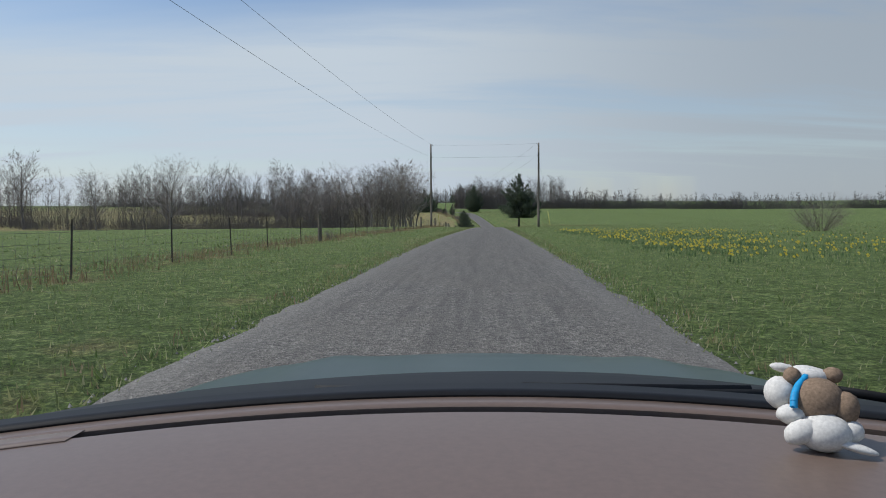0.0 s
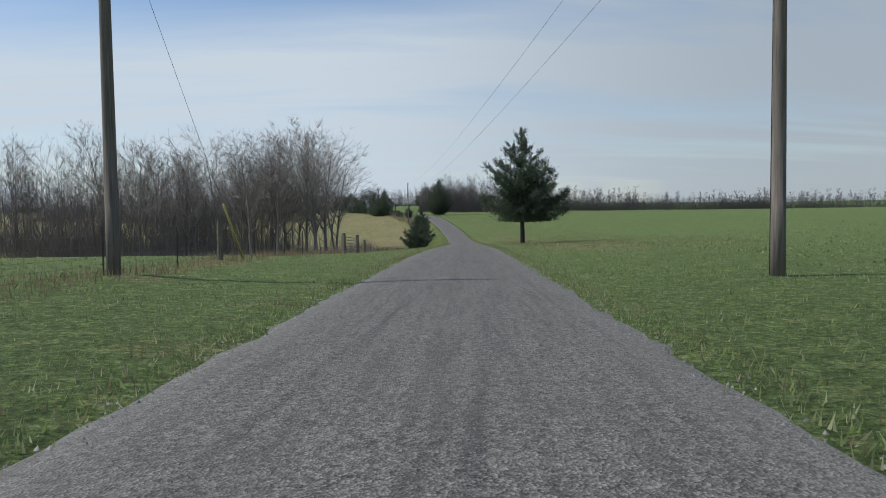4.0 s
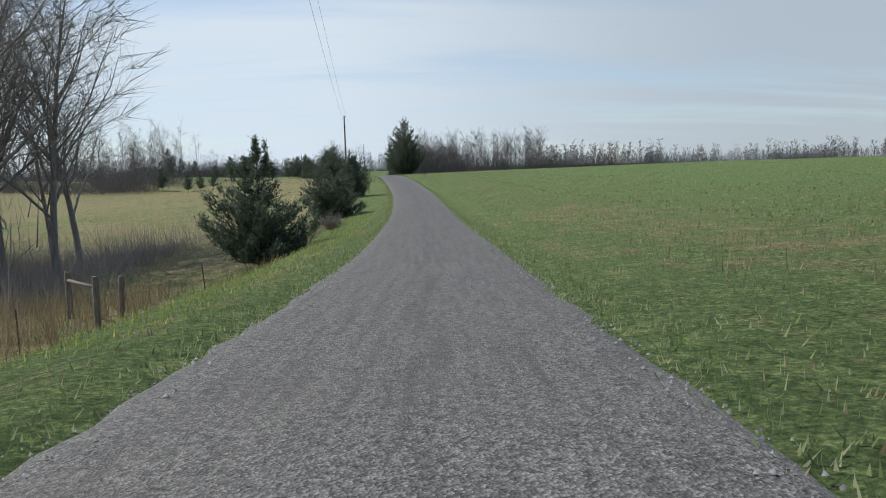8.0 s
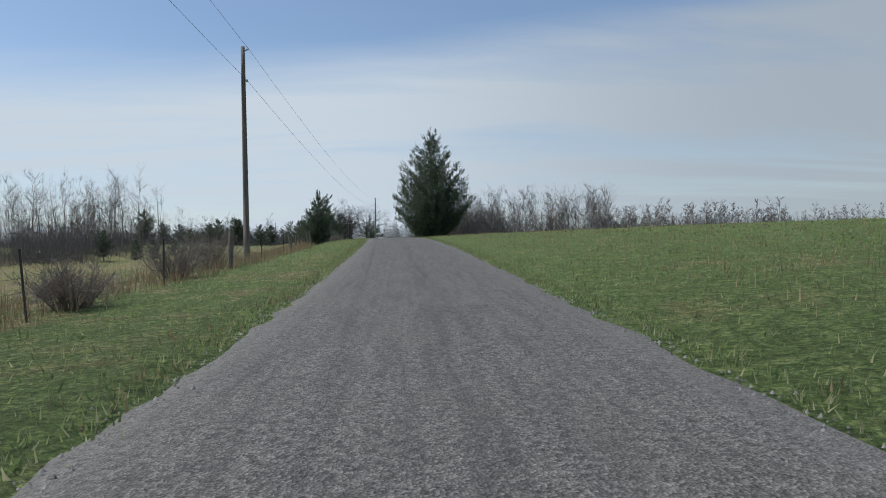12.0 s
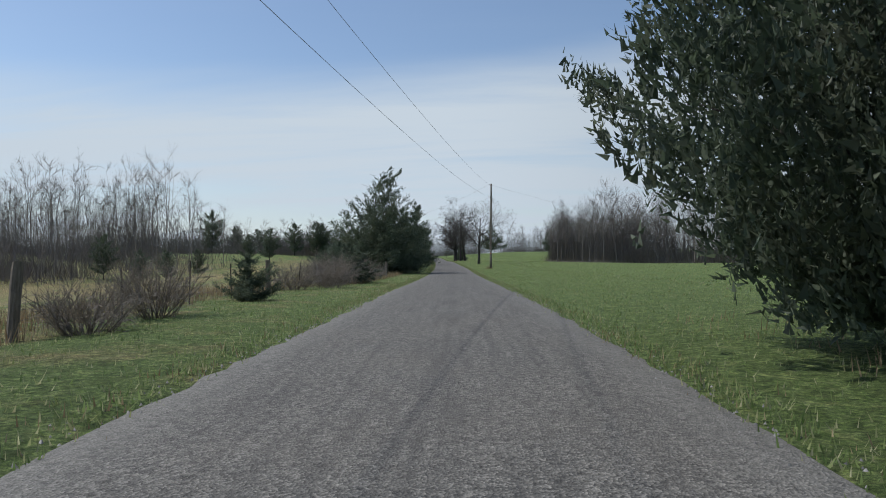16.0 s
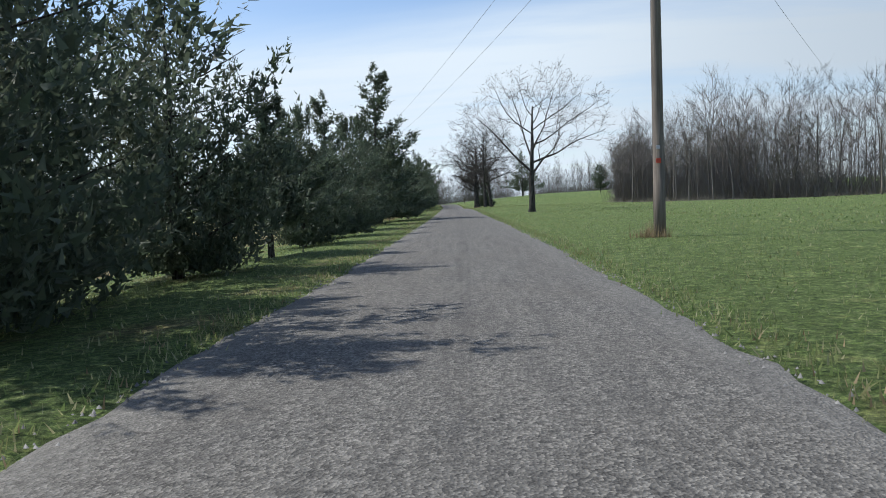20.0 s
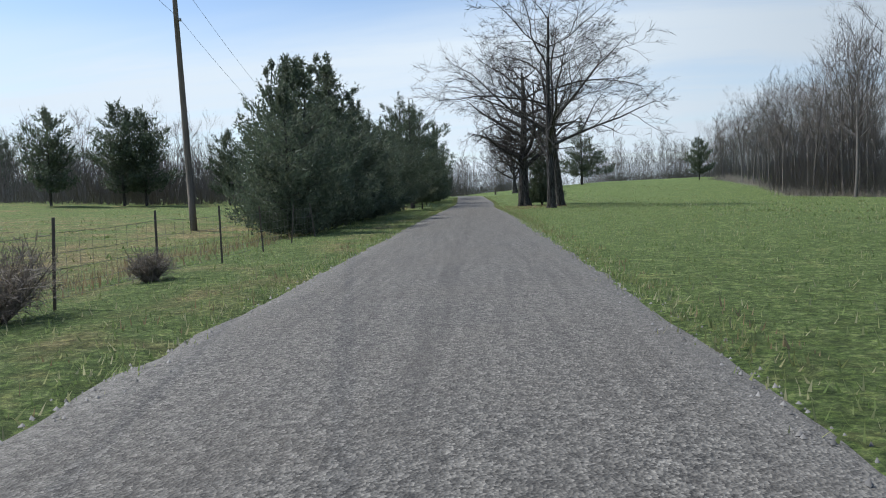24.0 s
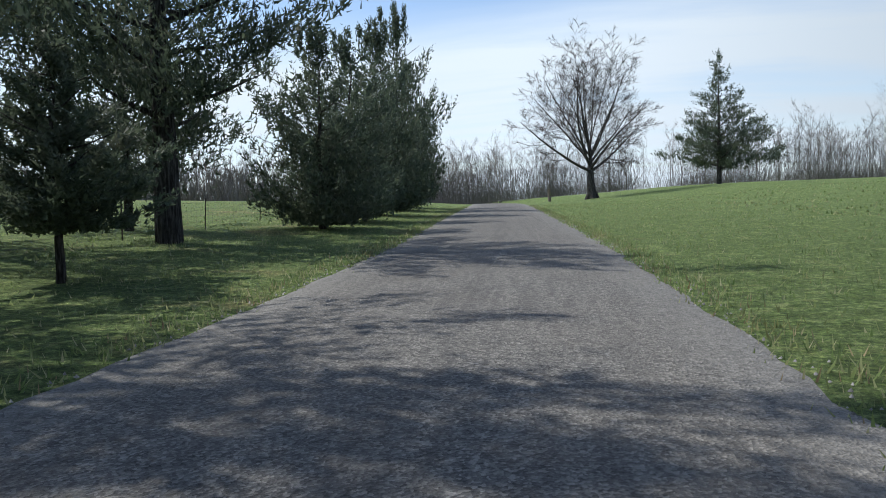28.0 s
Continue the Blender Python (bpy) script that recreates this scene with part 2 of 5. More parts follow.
# blades stand over the ground with their own colour each
M_GRASS, nt, b = mat_base("grass_blades", 0.8, 0.2)
isl = put(nt, "ShaderNodeNewGeometry").outputs["Random Per Island"]
pos = put(nt, "ShaderNodeTexCoord").outputs["Object"]
mid = noise_of(nt, 0.5, 4.0, 0.6, pos)
c = ramp(nt, isl, [(0.0, (0.125, 0.19, 0.06)), (0.4, (0.21, 0.275, 0.10)), (0.7, (0.30, 0.32, 0.15)), (1.0, (0.44, 0.42, 0.26))])
c = mix(nt, ramp(nt, mid, [(0.5, (0, 0, 0)), (0.72, (0.7, 0.7, 0.7))]), c, (0.22, 0.195, 0.09))
nt.links.new(c, b.inputs["Base Color"])
translucent(nt, b, c, 0.5)

M_DRYGRASS = leafy("dry_grass", (0.20, 0.15, 0.08), (0.38, 0.30, 0.18), (0.32, 0.19, 0.095))
M_SHRUB = leafy("shrub_stems", (0.10, 0.086, 0.072), (0.22, 0.19, 0.16), (0.19, 0.145, 0.105))
M_BRUSH = leafy("brush_stems", (0.18, 0.158, 0.14), (0.36, 0.325, 0.29), (0.30, 0.23, 0.17))

# chip-seal road: grey stone chips in tar, darker bleeding strips
M_ROAD, nt, b = mat_base("chip_seal", 0.88, 0.35)
pos = put(nt, "ShaderNodeTexCoord").outputs["Object"]
uv = put(nt, "ShaderNodeUVMap"); uv.uv_map = "across"
vor = put(nt, "ShaderNodeTexVoronoi", Scale=58.0)
nt.links.new(pos, vor.inputs["Vector"])
chip = ramp(nt, vor.outputs["Color"], [(0.15, (0.018, 0.018, 0.018)), (0.5, (0.070, 0.069, 0.067)), (0.9, (0.36, 0.352, 0.336))])
grit = noise_of(nt, 14.0, 8.0, 0.9, pos)
chip = mix(nt, 0.5, chip, ramp(nt, grit, [(0.42, (0.030, 0.030, 0.031)), (0.60, (0.26, 0.255, 0.245))]))
su = put(nt, "ShaderNodeSeparateXYZ")
nt.links.new(uv.outputs[0], su.inputs[0])
strip = noise_of(nt, 3.0, 5.0, 0.65, uv.outputs[0], stretch=(2.4, 0.13, 1))
# worn tracks and the darker middle, by the distance from the road's middle
off = put(nt, "ShaderNodeMath"); off.operation = "ABSOLUTE"
nt.links.new(su.outputs[0], off.inputs[0])
band = ramp(nt, off.outputs[0], [(0.0, (0.10, 0.10, 0.10)), (0.22, (0.03, 0.03, 0.03)), (0.42, (-0.04, -0.04, -0.04)), (0.78, (0.02, 0.02, 0.02)), (1.0, (-0.10, -0.10, -0.10))])
tarsum = put(nt, "ShaderNodeMath"); tarsum.operation = "ADD"
nt.links.new(strip, tarsum.inputs[0]); nt.links.new(band, tarsum.inputs[1])
tar = ramp(nt, tarsum.outputs[0], [(0.46, (0, 0, 0)), (0.70, (0.52, 0.52, 0.52))])
chip = mix(nt, tar, chip, (0.05, 0.049, 0.05))
patch = noise_of(nt, 0.5, 5.0, 0.65, pos)
chip = mix(nt, ramp(nt, patch, [(0.38, (0, 0, 0)), (0.7, (0.32, 0.32, 0.32))]), chip, (0.125, 0.115, 0.104))
loose = put(nt, "ShaderNodeMapRange"); loose.inputs["From Min"].default_value, loose.inputs["From Max"].default_value = 1.55, 2.25
nt.links.new(off.outputs[0], loose.inputs["Value"])
rim = put(nt, "ShaderNodeMath"); rim.operation = "MULTIPLY"
nt.links.new(loose.outputs[0], rim.inputs[0]); nt.links.new(ramp(nt, grit, [(0.35, (0.1, 0.1, 0.1)), (0.65, (0.75, 0.75, 0.75))]), rim.inputs[1])
chip = mix(nt, rim.outputs[0], chip, (0.21, 0.21, 0.205))
chip = mix(nt, 1.0, chip, (0.96, 0.93, 0.865), "MULTIPLY")
nt.links.new(chip, b.inputs["Base Color"])
bump(nt, b, vor.outputs["Distance"], 0.8, 0.012)


# ---- geometry helpers ----
def mesh_np(name, V, F, material):
    """A mesh from arrays of corners and triangles."""
    V, F = np.asarray(V, dtype=np.float32), np.asarray(F, dtype=np.int32)
    me = bpy.data.meshes.new(name)
    me.vertices.add(len(V)); me.loops.add(F.size); me.polygons.add(len(F))
    me.vertices.foreach_set("co", V.ravel())
    me.loops.foreach_set("vertex_index", F.ravel())
    me.polygons.foreach_set("loop_start", np.arange(0, F.size, F.shape[1], dtype=np.int32))
    me.update(calc_edges=True)
    me.materials.append(material)
    return me


def part(name, data, material, parent, label=""):
    """Links a bmesh or a mesh as one object under parent."""
    if isinstance(data, bmesh.types.BMesh):
        me = bpy.data.meshes.new(name)
        data.to_mesh(me); data.free()
        me.materials.append(material)
    else:
        me = data
    ob = new(name, me)
    ob.parent = parent
    if label:
        ob["label"] = label
    return ob


class Sticks:
    """Tapered three- to six-sided sticks and flat slips collected into one mesh."""

    def __init__(self):
        self.V, self.F = [], []

    def stick(self, p, q, r0, r1, n=3):
        d = (q - p)
        if d.length < 1e-6:
            return
        d.normalize()
        a = d.orthogonal().normalized()
        c = d.cross(a)
        k = len(self.V)
        for e, r in ((p, r0), (q, r1)):
            for i in range(n):
                w = 2 * math.pi * i / n
                self.V.append(tuple(e + (a * math.cos(w) + c * math.sin(w)) * r))
        for i in range(n):
            j = (i + 1) % n
            self.F.append((k + i, k + j, k + n + j)); self.F.append((k + i, k + n + j, k + n + i))

    def slip(self, p, q, w, side):
        k = len(self.V)
        s = side * w
        self.V += [tuple(p - s), tuple(p + s), tuple(q)]
        self.F.append((k, k + 1, k + 2))

    def arrays(self):
        return np.array(self.V, dtype=np.float32), np.array(self.F, dtype=np.int32)


def rv(rng):
    while True:
        v = Vector((rng.uniform(-1, 1), rng.uniform(-1, 1), rng.uniform(-1, 1)))
        if 0.05 < v.length < 1:
            return v.normalized()


def grow(wood, twigs, rng, p, d, length, r, level, cfg):
    """One limb with its side branches."""
    steps = cfg["steps"][level]
    lift, wob = cfg["lift"][level], cfg["wob"][level]
    pts = [p.copy()]
    for i in range(steps):
        d = (d + rv(rng) * wob + Vector((0, 0, lift))).normalized()
        q = pts[-1] + d * length / steps
        r0, r1 = r * (1 - 0.82 * i / steps), r * (1 - 0.82 * (i + 1) / steps)
        sides = (14, 6, 4, 3)[min(level, 3)] if cfg["fine"] else 3
        (wood if level < cfg["split"] else twigs).stick(pts[-1], q, max(r0, 0.004), max(r1, 0.003), sides)
        pts.append(q)
    if level + 1 >= len(cfg["kids"]):
        for k in range(cfg["slips"]):
            t = rng.uniform(0.15, 1.0) * steps
            i = min(int(t), steps - 1)
            base = pts[i].lerp(pts[i + 1], t - i)
            way = (d + rv(rng) * 0.9 + Vector((0, 0, 0.12))).normalized()
            twigs.slip(base, base + way * length * rng.uniform(0.35, 0.8), cfg["slipw"], way.orthogonal().normalized())
        return
    n = cfg["kids"][level]
    lo = cfg["from"][level]
    for k in range(n):
        t = (lo + (1 - lo) * (k + rng.random()) / n) * steps
        i = min(int(t), steps - 1)
        base = pts[i].lerp(pts[i + 1], t - i)
        axis = (pts[i + 1] - pts[i]).normalized()
        side = axis.orthogonal().normalized()
        side.rotate(Matrix.Rotation(2.4 * k + rng.uniform(-0.6, 0.6), 3, axis))
        spread = cfg["angle"][level] * rng.uniform(0.75, 1.2)
        way = (axis * math.cos(spread) + side * math.sin(spread)).normalized()
        frac = t / steps
        stretch = (1.15 - 0.6 * frac) * rng.uniform(0.8, 1.2)
        if level == 0 and "fan" in cfg:
            # limbs rise in a fan, the lowest reaching outwards
            spread = (cfg["fan"] * (1 - k / n) + 0.06) * rng.uniform(0.9, 1.1)
            way = (axis * math.cos(spread) + side * math.sin(spread)).normalized()
            stretch = (0.78 + 0.22 * k / n) * rng.uniform(0.92, 1.08)
        grow(wood, twigs, rng, base, way, length * cfg["ratio"][level] * stretch,
             r * (1 - 0.8 * frac) * cfg["thin"][level], level + 1, cfg)


WOODLAND = dict(steps=(7, 4, 3, 2), lift=(0.02, 0.10, 0.10, 0.05), wob=(0.05, 0.16, 0.22, 0.25), kids=(20, 8, 4), ratio=(0.46, 0.5, 0.5),
                angle=(0.62, 0.65, 0.7), thin=(0.5, 0.55, 0.6), slips=9, slipw=0.019, fine=True, split=2)
WOODLAND["from"] = (0.22, 0.15, 0.15)
SPREAD = dict(steps=(6, 6, 5, 4, 2), lift=(0.0, 0.05, 0.03, 0.02, 0.0), wob=(0.05, 0.20, 0.26, 0.3, 0.3), kids=(11, 7, 6, 5), ratio=(0.82, 0.55, 0.5, 0.45),
              angle=(1.0, 0.8, 0.75, 0.75), thin=(0.55, 0.55, 0.55, 0.6), slips=5, slipw=0.010, fine=True, split=3)
SPREAD["from"] = (0.34, 0.25, 0.2, 0.15)
ASH = dict(steps=(5, 8, 4, 3, 2), lift=(0.0, 0.03, 0.05, 0.03, 0.0), wob=(0.04, 0.09, 0.2, 0.25, 0.3), kids=(16, 11, 6, 4), ratio=(1.75, 0.36, 0.5, 0.5),
           angle=(0.72, 0.7, 0.65, 0.7), thin=(0.6, 0.5, 0.55, 0.6), slips=10, slipw=0.016, fine=True, split=3, fan=1.02)
ASH["from"] = (0.5, 0.22, 0.2, 0.15)
OAK = dict(SPREAD, wob=(0.06, 0.33, 0.38, 0.38, 0.3), kids=(14, 8, 6, 5), ratio=(0.62, 0.55, 0.5, 0.45), thin=(0.58, 0.58, 0.58, 0.6), slips=9, slipw=0.0075, low=((0.20, 2.6), (0.25, 3.5), (0.22, 4.4), (0.29, 3.0), (0.31, 1.9), (0.33, 2.3), (0.35, 3.9), (0.27, 5.0), (0.37, 3.2)))
OAK["from"] = (0.28, 0.2, 0.2, 0.15)
FOREST = dict(steps=(6, 5, 4, 2), lift=(0.02, 0.13, 0.10, 0.06), wob=(0.045, 0.10, 0.18, 0.25), kids=(10, 8, 4), ratio=(0.5, 0.42, 0.5),
              angle=(0.6, 0.6, 0.65), thin=(0.5, 0.5, 0.6), slips=12, slipw=0.010, fine=True, split=2, fan=0.85)
FOREST["from"] = (0.42, 0.2, 0.15)


def bare_tree(seed, height, radius, cfg, trunk_len=0.85):
    """Trunk-and-limbs mesh and twigs mesh of a leafless tree, its base at the origin."""
    rng = random.Random(seed)
    wood, twigs = Sticks(), Sticks()
    # flare of the roots
    for k in range(5):
        w = 2 * math.pi * k / 5 + rng.uniform(-0.3, 0.3)
        wood.stick(Vector((math.cos(w) * radius * 1.15, math.sin(w) * radius * 1.15, -0.25)), Vector((math.cos(w) * radius * 0.3, math.sin(w) * radius * 0.3, radius * 2.4)),
                   radius * 0.5, radius * 0.3, 5)
    grow(wood, twigs, rng, Vector((0, 0, -0.3)), Vector((rng.uniform(-0.04, 0.04), rng.uniform(-0.04, 0.04), 1)), height * trunk_len, radius, 0, cfg)
    # crooked low limbs, half dead
    for h, way in cfg.get("low", ()):
        grow(wood, twigs, rng, Vector((0, 0, height * h)), Vector((math.cos(way), math.sin(way), 0.35)), height * 0.23, radius * 0.26, 1, cfg)
    return wood.arrays(), twigs.arrays()


def cedar_arrays(seed, height, radius, profile, plumes, size, skirt=0.0, branches=90, uneven=0.2, rise=0.45, spread=0.2, lean=0.0, inner=0.3, blades_=9, leaders=5, curl=0.0, upright=0.75, broad=1.0):
    """Foliage of an eastern cedar: upswept limbs that carry bunches of pointed sprays, with gaps between the limbs."""
    rng = np.random.RandomState(seed)
    hs = np.linspace(0, 1, 200)
    pr = np.interp(hs, [p[0] for p in profile], [p[1] for p in profile])
    cdf = np.cumsum(pr + 0.06); cdf /= cdf[-1]
    # limbs: tip height, bearing and reach
    ht = np.interp((np.arange(branches) + rng.rand(branches)) / branches, cdf, hs)
    ba = 2.39996 * np.arange(branches) + rng.normal(0, 0.35, branches)
    reach = np.interp(ht, hs, pr) * radius * (1 + uneven * np.clip(rng.normal(-0.25, 0.75, branches), -1.6, 1.0))
    zt = skirt + ht * (height - skirt)
    zb = np.maximum(zt - rise * reach - 0.05 * height * ht, 0.55 * skirt + 0.1)
    # bunches along the limbs, more on the long ones
    share = (reach + 0.15 * radius) ** 1.5
    i = rng.choice(branches, plumes, p=share / share.sum())
    s = 1 - 0.85 * rng.rand(plumes) ** 1.35
    deep = rng.rand(plumes) < inner
    s = np.where(deep, rng.uniform(0.1, 0.7, plumes), s)
    g = rng.normal(0, 1, (plumes, 3)) * (spread * (reach[i] + 0.25 * radius) * (1.05 - 0.8 * s))[:, None]
    g[:, 2] *= 0.6
    P = np.stack([np.cos(ba[i]) * reach[i] * s, np.sin(ba[i]) * reach[i] * s, zb[i] + (zt[i] - zb[i]) * s ** 1.5], 1) + g
    out = np.stack([np.cos(ba[i]), np.sin(ba[i]), np.zeros(plumes)], 1)
    ax = out * rng.uniform(0.15, 0.9, plumes)[:, None] + np.array([0, 0, upright]) + rng.normal(0, 0.3, (plumes, 3))
    pl = size * rng.uniform(1.2, 3.0, plumes) * np.where(s > 0.88, 1.5, 1.0)
    # upright leaders round the top
    k = leaders * 30
    j = rng.randint(0, leaders, k)
    la, lr = rng.rand(leaders) * 6.28, rng.uniform(0.02, 0.30, leaders) * radius
    lz, ll = height * rng.uniform(0.72, 0.86, leaders), height * rng.uniform(0.09, 0.17, leaders)
    lr[0], lz[0], ll[0] = 0, 0.80 * height, 0.20 * height
    t = rng.rand(k)
    L = np.stack([np.cos(la[j]) * lr[j] + curl * ll[j] * t ** 2, np.sin(la[j]) * lr[j], lz[j] + ll[j] * t], 1) + rng.normal(0, 1, (k, 3)) * (0.13 * ll[j] * (1.05 - t))[:, None]
    P = np.concatenate([P, L])
    ax = np.concatenate([ax, np.array([0.5 * curl, 0, 1.0]) + rng.normal(0, 0.35, (k, 3))])
    pl = np.concatenate([pl, np.full(k, size * 1.8)])
    P[:, 0] += lean * np.clip(P[:, 2] / height - 0.2, 0, 1) ** 1.2 * height
    P[:, 2] = np.maximum(P[:, 2], skirt * 0.85 + 0.05)
    ax /= np.linalg.norm(ax, axis=1)[:, None]
    m = len(P)
    V = []
    for q in range(blades_):
        t = (q + rng.rand(m)) / blades_
        d = ax + rng.normal(0, 0.5, (m, 3))
        d /= np.linalg.norm(d, axis=1)[:, None]
        w = np.cross(d, rng.normal(0, 1, (m, 3)))
        w /= np.linalg.norm(w, axis=1)[:, None]
        base = P + ax * (pl * (t - 0.3))[:, None] + rng.normal(0, 0.25, (m, 3)) * size
        le = (size * rng.uniform(0.7, 1.5, m) * (1.1 - 0.5 * t))[:, None]
        wi = le * rng.uniform(0.10, 0.19, m)[:, None] * broad
        V.append(np.stack([base - w * wi, base + w * wi, base + d * le], 1).reshape(-1, 3))
    V = np.concatenate(V)
    return V, np.arange(len(V)).reshape(-1, 3)


def merged(items):
    """Stacks (V, F) pairs into one."""
    Vs, Fs, k = [], [], 0
    for V, F in items:
        Vs.append(V); Fs.append(F + k); k += len(V)
    return np.concatenate(Vs), np.concatenate(Fs)


# ---- the land ----
RY, RXK, RZK = (np.array(c, dtype=float) for c in zip(*ROAD))


def spline(y, K):
    """Catmull-Rom through the road's knots."""
    y = np.asarray(y, dtype=float)
    i = np.clip(np.searchsorted(RY, y) - 1, 0, len(RY) - 2)
    t = np.clip((y - RY[i]) / (RY[i + 1] - RY[i]), 0, 1)
    sl = np.gradient(K, RY)
    h = RY[i + 1] - RY[i]
    t2, t3 = t * t, t * t * t
    return (2 * t3 - 3 * t2 + 1) * K[i] + (t3 - 2 * t2 + t) * h * sl[i] + (-2 * t3 + 3 * t2) * K[i + 1] + (t3 - t2) * h * sl[i + 1]


def road_x(y):
    return spline(y, RXK)


def road_z(y):
    return spline(y, RZK)


# height over the road at set distances from its middle, along the way
FALL = [
    (-600, (0, 200, 330, 480, 700), (0, 3, 0, 6, 6)),
    (-150, (0, 110, 190, 230, 270, 310, 380, 430, 540, 700), (-0.6, 0.1, 0, -1, -2.5, -3, -1.5, 0.5, 3, 2)),
    (-60, (0, 60, 112, 124, 150, 190, 230, 270, 310, 340, 380, 430, 480, 540, 600, 700), (-0.4, -0.1, 0.2, 0.15, -1.2, -2.4, -3.2, -4, -4.4, -4.2, -4.4, -5.0, -1.0, 2.2, 2, 1.5)),
    (-24, (0, 60, 112, 124, 150, 185, 210, 240, 270, 310, 340, 380, 430, 480, 540, 600), (-0.1, 0.0, 0.15, 0.1, -1.2, -2.6, -2.9, -2.6, -2.2, -2.0, -1.5, -1.4, -1.6, 0.0, 0.7, 0.8)),
    (-8, (0, 60, 110, 140, 160, 180, 195, 208, 235, 255, 285, 300, 318, 335, 365, 440, 480, 540, 600),
     (0.0, 0.05, 0.25, -0.6, -1.4, -1.9, -1.8, -1.1, -0.55, -0.2, -0.7, -0.8, -0.55, 0.0, -0.2, -0.4, -0.3, 0.05, 0.3)),
    (-4.4, (0, 120, 160, 195, 230, 285, 300, 330, 450, 600), (0.0, 0.03, -0.3, -0.35, -0.1, -0.12, -0.14, 0.0, -0.06, 0.05)),
    (-2.6, (0, 600), (-0.03, -0.03)),
    (-1.5, (0, 600), (-0.12, -0.12)),
    (1.5, (0, 600), (-0.09, -0.09)),
    (2.6, (0, 600), (-0.03, -0.03)),
    (4.4, (0, 150, 200, 260, 330, 600), (-0.02, 0.0, 0.12, 0.15, 0.0, 0.02)),
    (8, (0, 110, 150, 190, 230, 270, 310, 340, 600), (-0.05, 0.05, 0.0, 0.3, 0.4, 0.35, 0.15, 0.0, 0.1)),
    (24, (0, 110, 150, 190, 230, 270, 310, 340, 450, 500, 560, 600, 640, 720), (-0.15, 0, 0.4, 1.1, 1.5, 1.0, 0.4, 0, 0, -0.2, 0.0, 1.1, 1.7, 2)),
    (60, (0, 110, 150, 190, 230, 270, 310, 350, 450, 500, 560, 600, 640, 700), (-0.3, 0.2, 1.0, 2.2, 2.7, 1.7, 0.7, 0.1, -0.2, -0.7, -0.7, 0.5, 2, 4)),
    (150, (0, 110, 150, 190, 230, 270, 310, 350, 500, 600, 700), (-0.8, 0.6, 1.8, 3.0, 3.2, 2.0, 0.3, -0.3, 0, 1, 5)),
    (600, (0, 200, 330, 600, 800), (-3, 0, -3, -2, 5)),
]
FD = np.array([f[0] for f in FALL], dtype=float)


def land(x, y):
    """Height of the ground."""
    x, y = np.asarray(x, dtype=float), np.asarray(y, dtype=float)
    d = x - road_x(y)
    rows = np.stack([np.interp(y, f[1], f[2]) for f in FALL])
    dd = np.clip(d, -600, 600)
    i = np.clip(np.searchsorted(FD, dd) - 1, 0, len(FD) - 2)
    t = (dd - FD[i]) / (FD[i + 1] - FD[i])
    far = np.abs(d) > 8
    t = np.where(far, t * t * (3 - 2 * t) * 0.5 + t * 0.5, t)
    j = np.arange(rows.shape[1]) if rows.ndim > 1 and rows.shape[1:] == d.shape and d.ndim == 1 else None
    if j is not None:
        off = rows[i, j] * (1 - t) + rows[i + 1, j] * t
    else:
        off = rows[i] * (1 - t) + rows[i + 1] * t
    a = np.clip((np.abs(d) - 2.6) / 6, 0, 1)
    ripple = 0.05 * np.sin(x * 0.9 + 0.3 * np.sin(y * 0.7)) * np.sin(y * 0.75) + 0.03 * np.sin(x * 2.3 + y * 1.7)
    return road_z(y) + off + a * ripple


def land1(x, y):
    return float(land(np.array([x]), np.array([y]))[0])


# one sheet that follows the road and reaches the horizon
lat = np.array([-2500, -1500, -900, -600, -450, -330, -250, -190, -150, -120, -95, -75, -60, -48, -38, -30, -24, -19, -15, -12, -10, -8.6, -7.4, -6.4, -5.6, -5, -4.4, -3.8, -3.2, -2.6, -2.2, -1.5])
lat = np.concatenate([lat, [0], -lat[::-1]])
ysteps = np.concatenate([[-2500, -1200, -700, -400, -250, -160, -100, -60, -30], np.arange(-10, 660, 1.5), np.arange(660, 800, 6), [830, 900, 1000, 1150, 1400, 1800, 2500, 3200]])
GY, GD = np.meshgrid(ysteps, lat, indexing="ij")
GX = road_x(GY.ravel()) + GD.ravel()
GZ = land(GX, GY.ravel())
n0, n1 = GY.shape
idx = np.arange(n0 * n1).reshape(n0, n1)
quads = np.stack([idx[:-1, :-1], idx[:-1, 1:], idx[1:, 1:], idx[1:, :-1]], -1).reshape(-1, 4)
me = mesh_np("ground", np.stack([GX, GY.ravel(), GZ], 1), quads, M_GROUND)
me.polygons.foreach_set("use_smooth", np.ones(len(quads), dtype=bool))
d, yy = GD.ravel(), GY.ravel()
dryness = np.where(d > 0, -0.26, 0.02)
dryness += np.where(d < -9, np.interp(yy, [0, 120, 150, 200, 330, 360, 440, 480, 560], [-0.12, -0.12, 0.40, 0.52, 0.52, 0.52, 0.55, 0.40, 0.05]), 0)
dryness += np.where((d < -3.4) & (d >= -9), np.interp(yy, [230, 280, 390, 400], [0.0, 0.15, 0.18, 0.0]), 0)
dryness += np.exp(-((np.abs(d) - 3.0) / 0.5) ** 2) * 0.22
dryness += np.exp(-((d + 7.6) / 1.2) ** 2) * 0.3
dryness += np.where((d > 3) & (d < 26), np.exp(-((d - 8) / 6) ** 2) * np.interp(yy, [90, 125, 175, 215, 245, 290, 330], [0, 0.6, 0.65, 0.45, 0.45, 0.25, 0.0]), 0)
at = me.attributes.new("dryness", "FLOAT", "POINT")
at.data.foreach_set("value", dryness.astype(np.float32))
tagged(new("ground", me), "rolling spring pasture with green and dry grass", "ground", kind="structure")

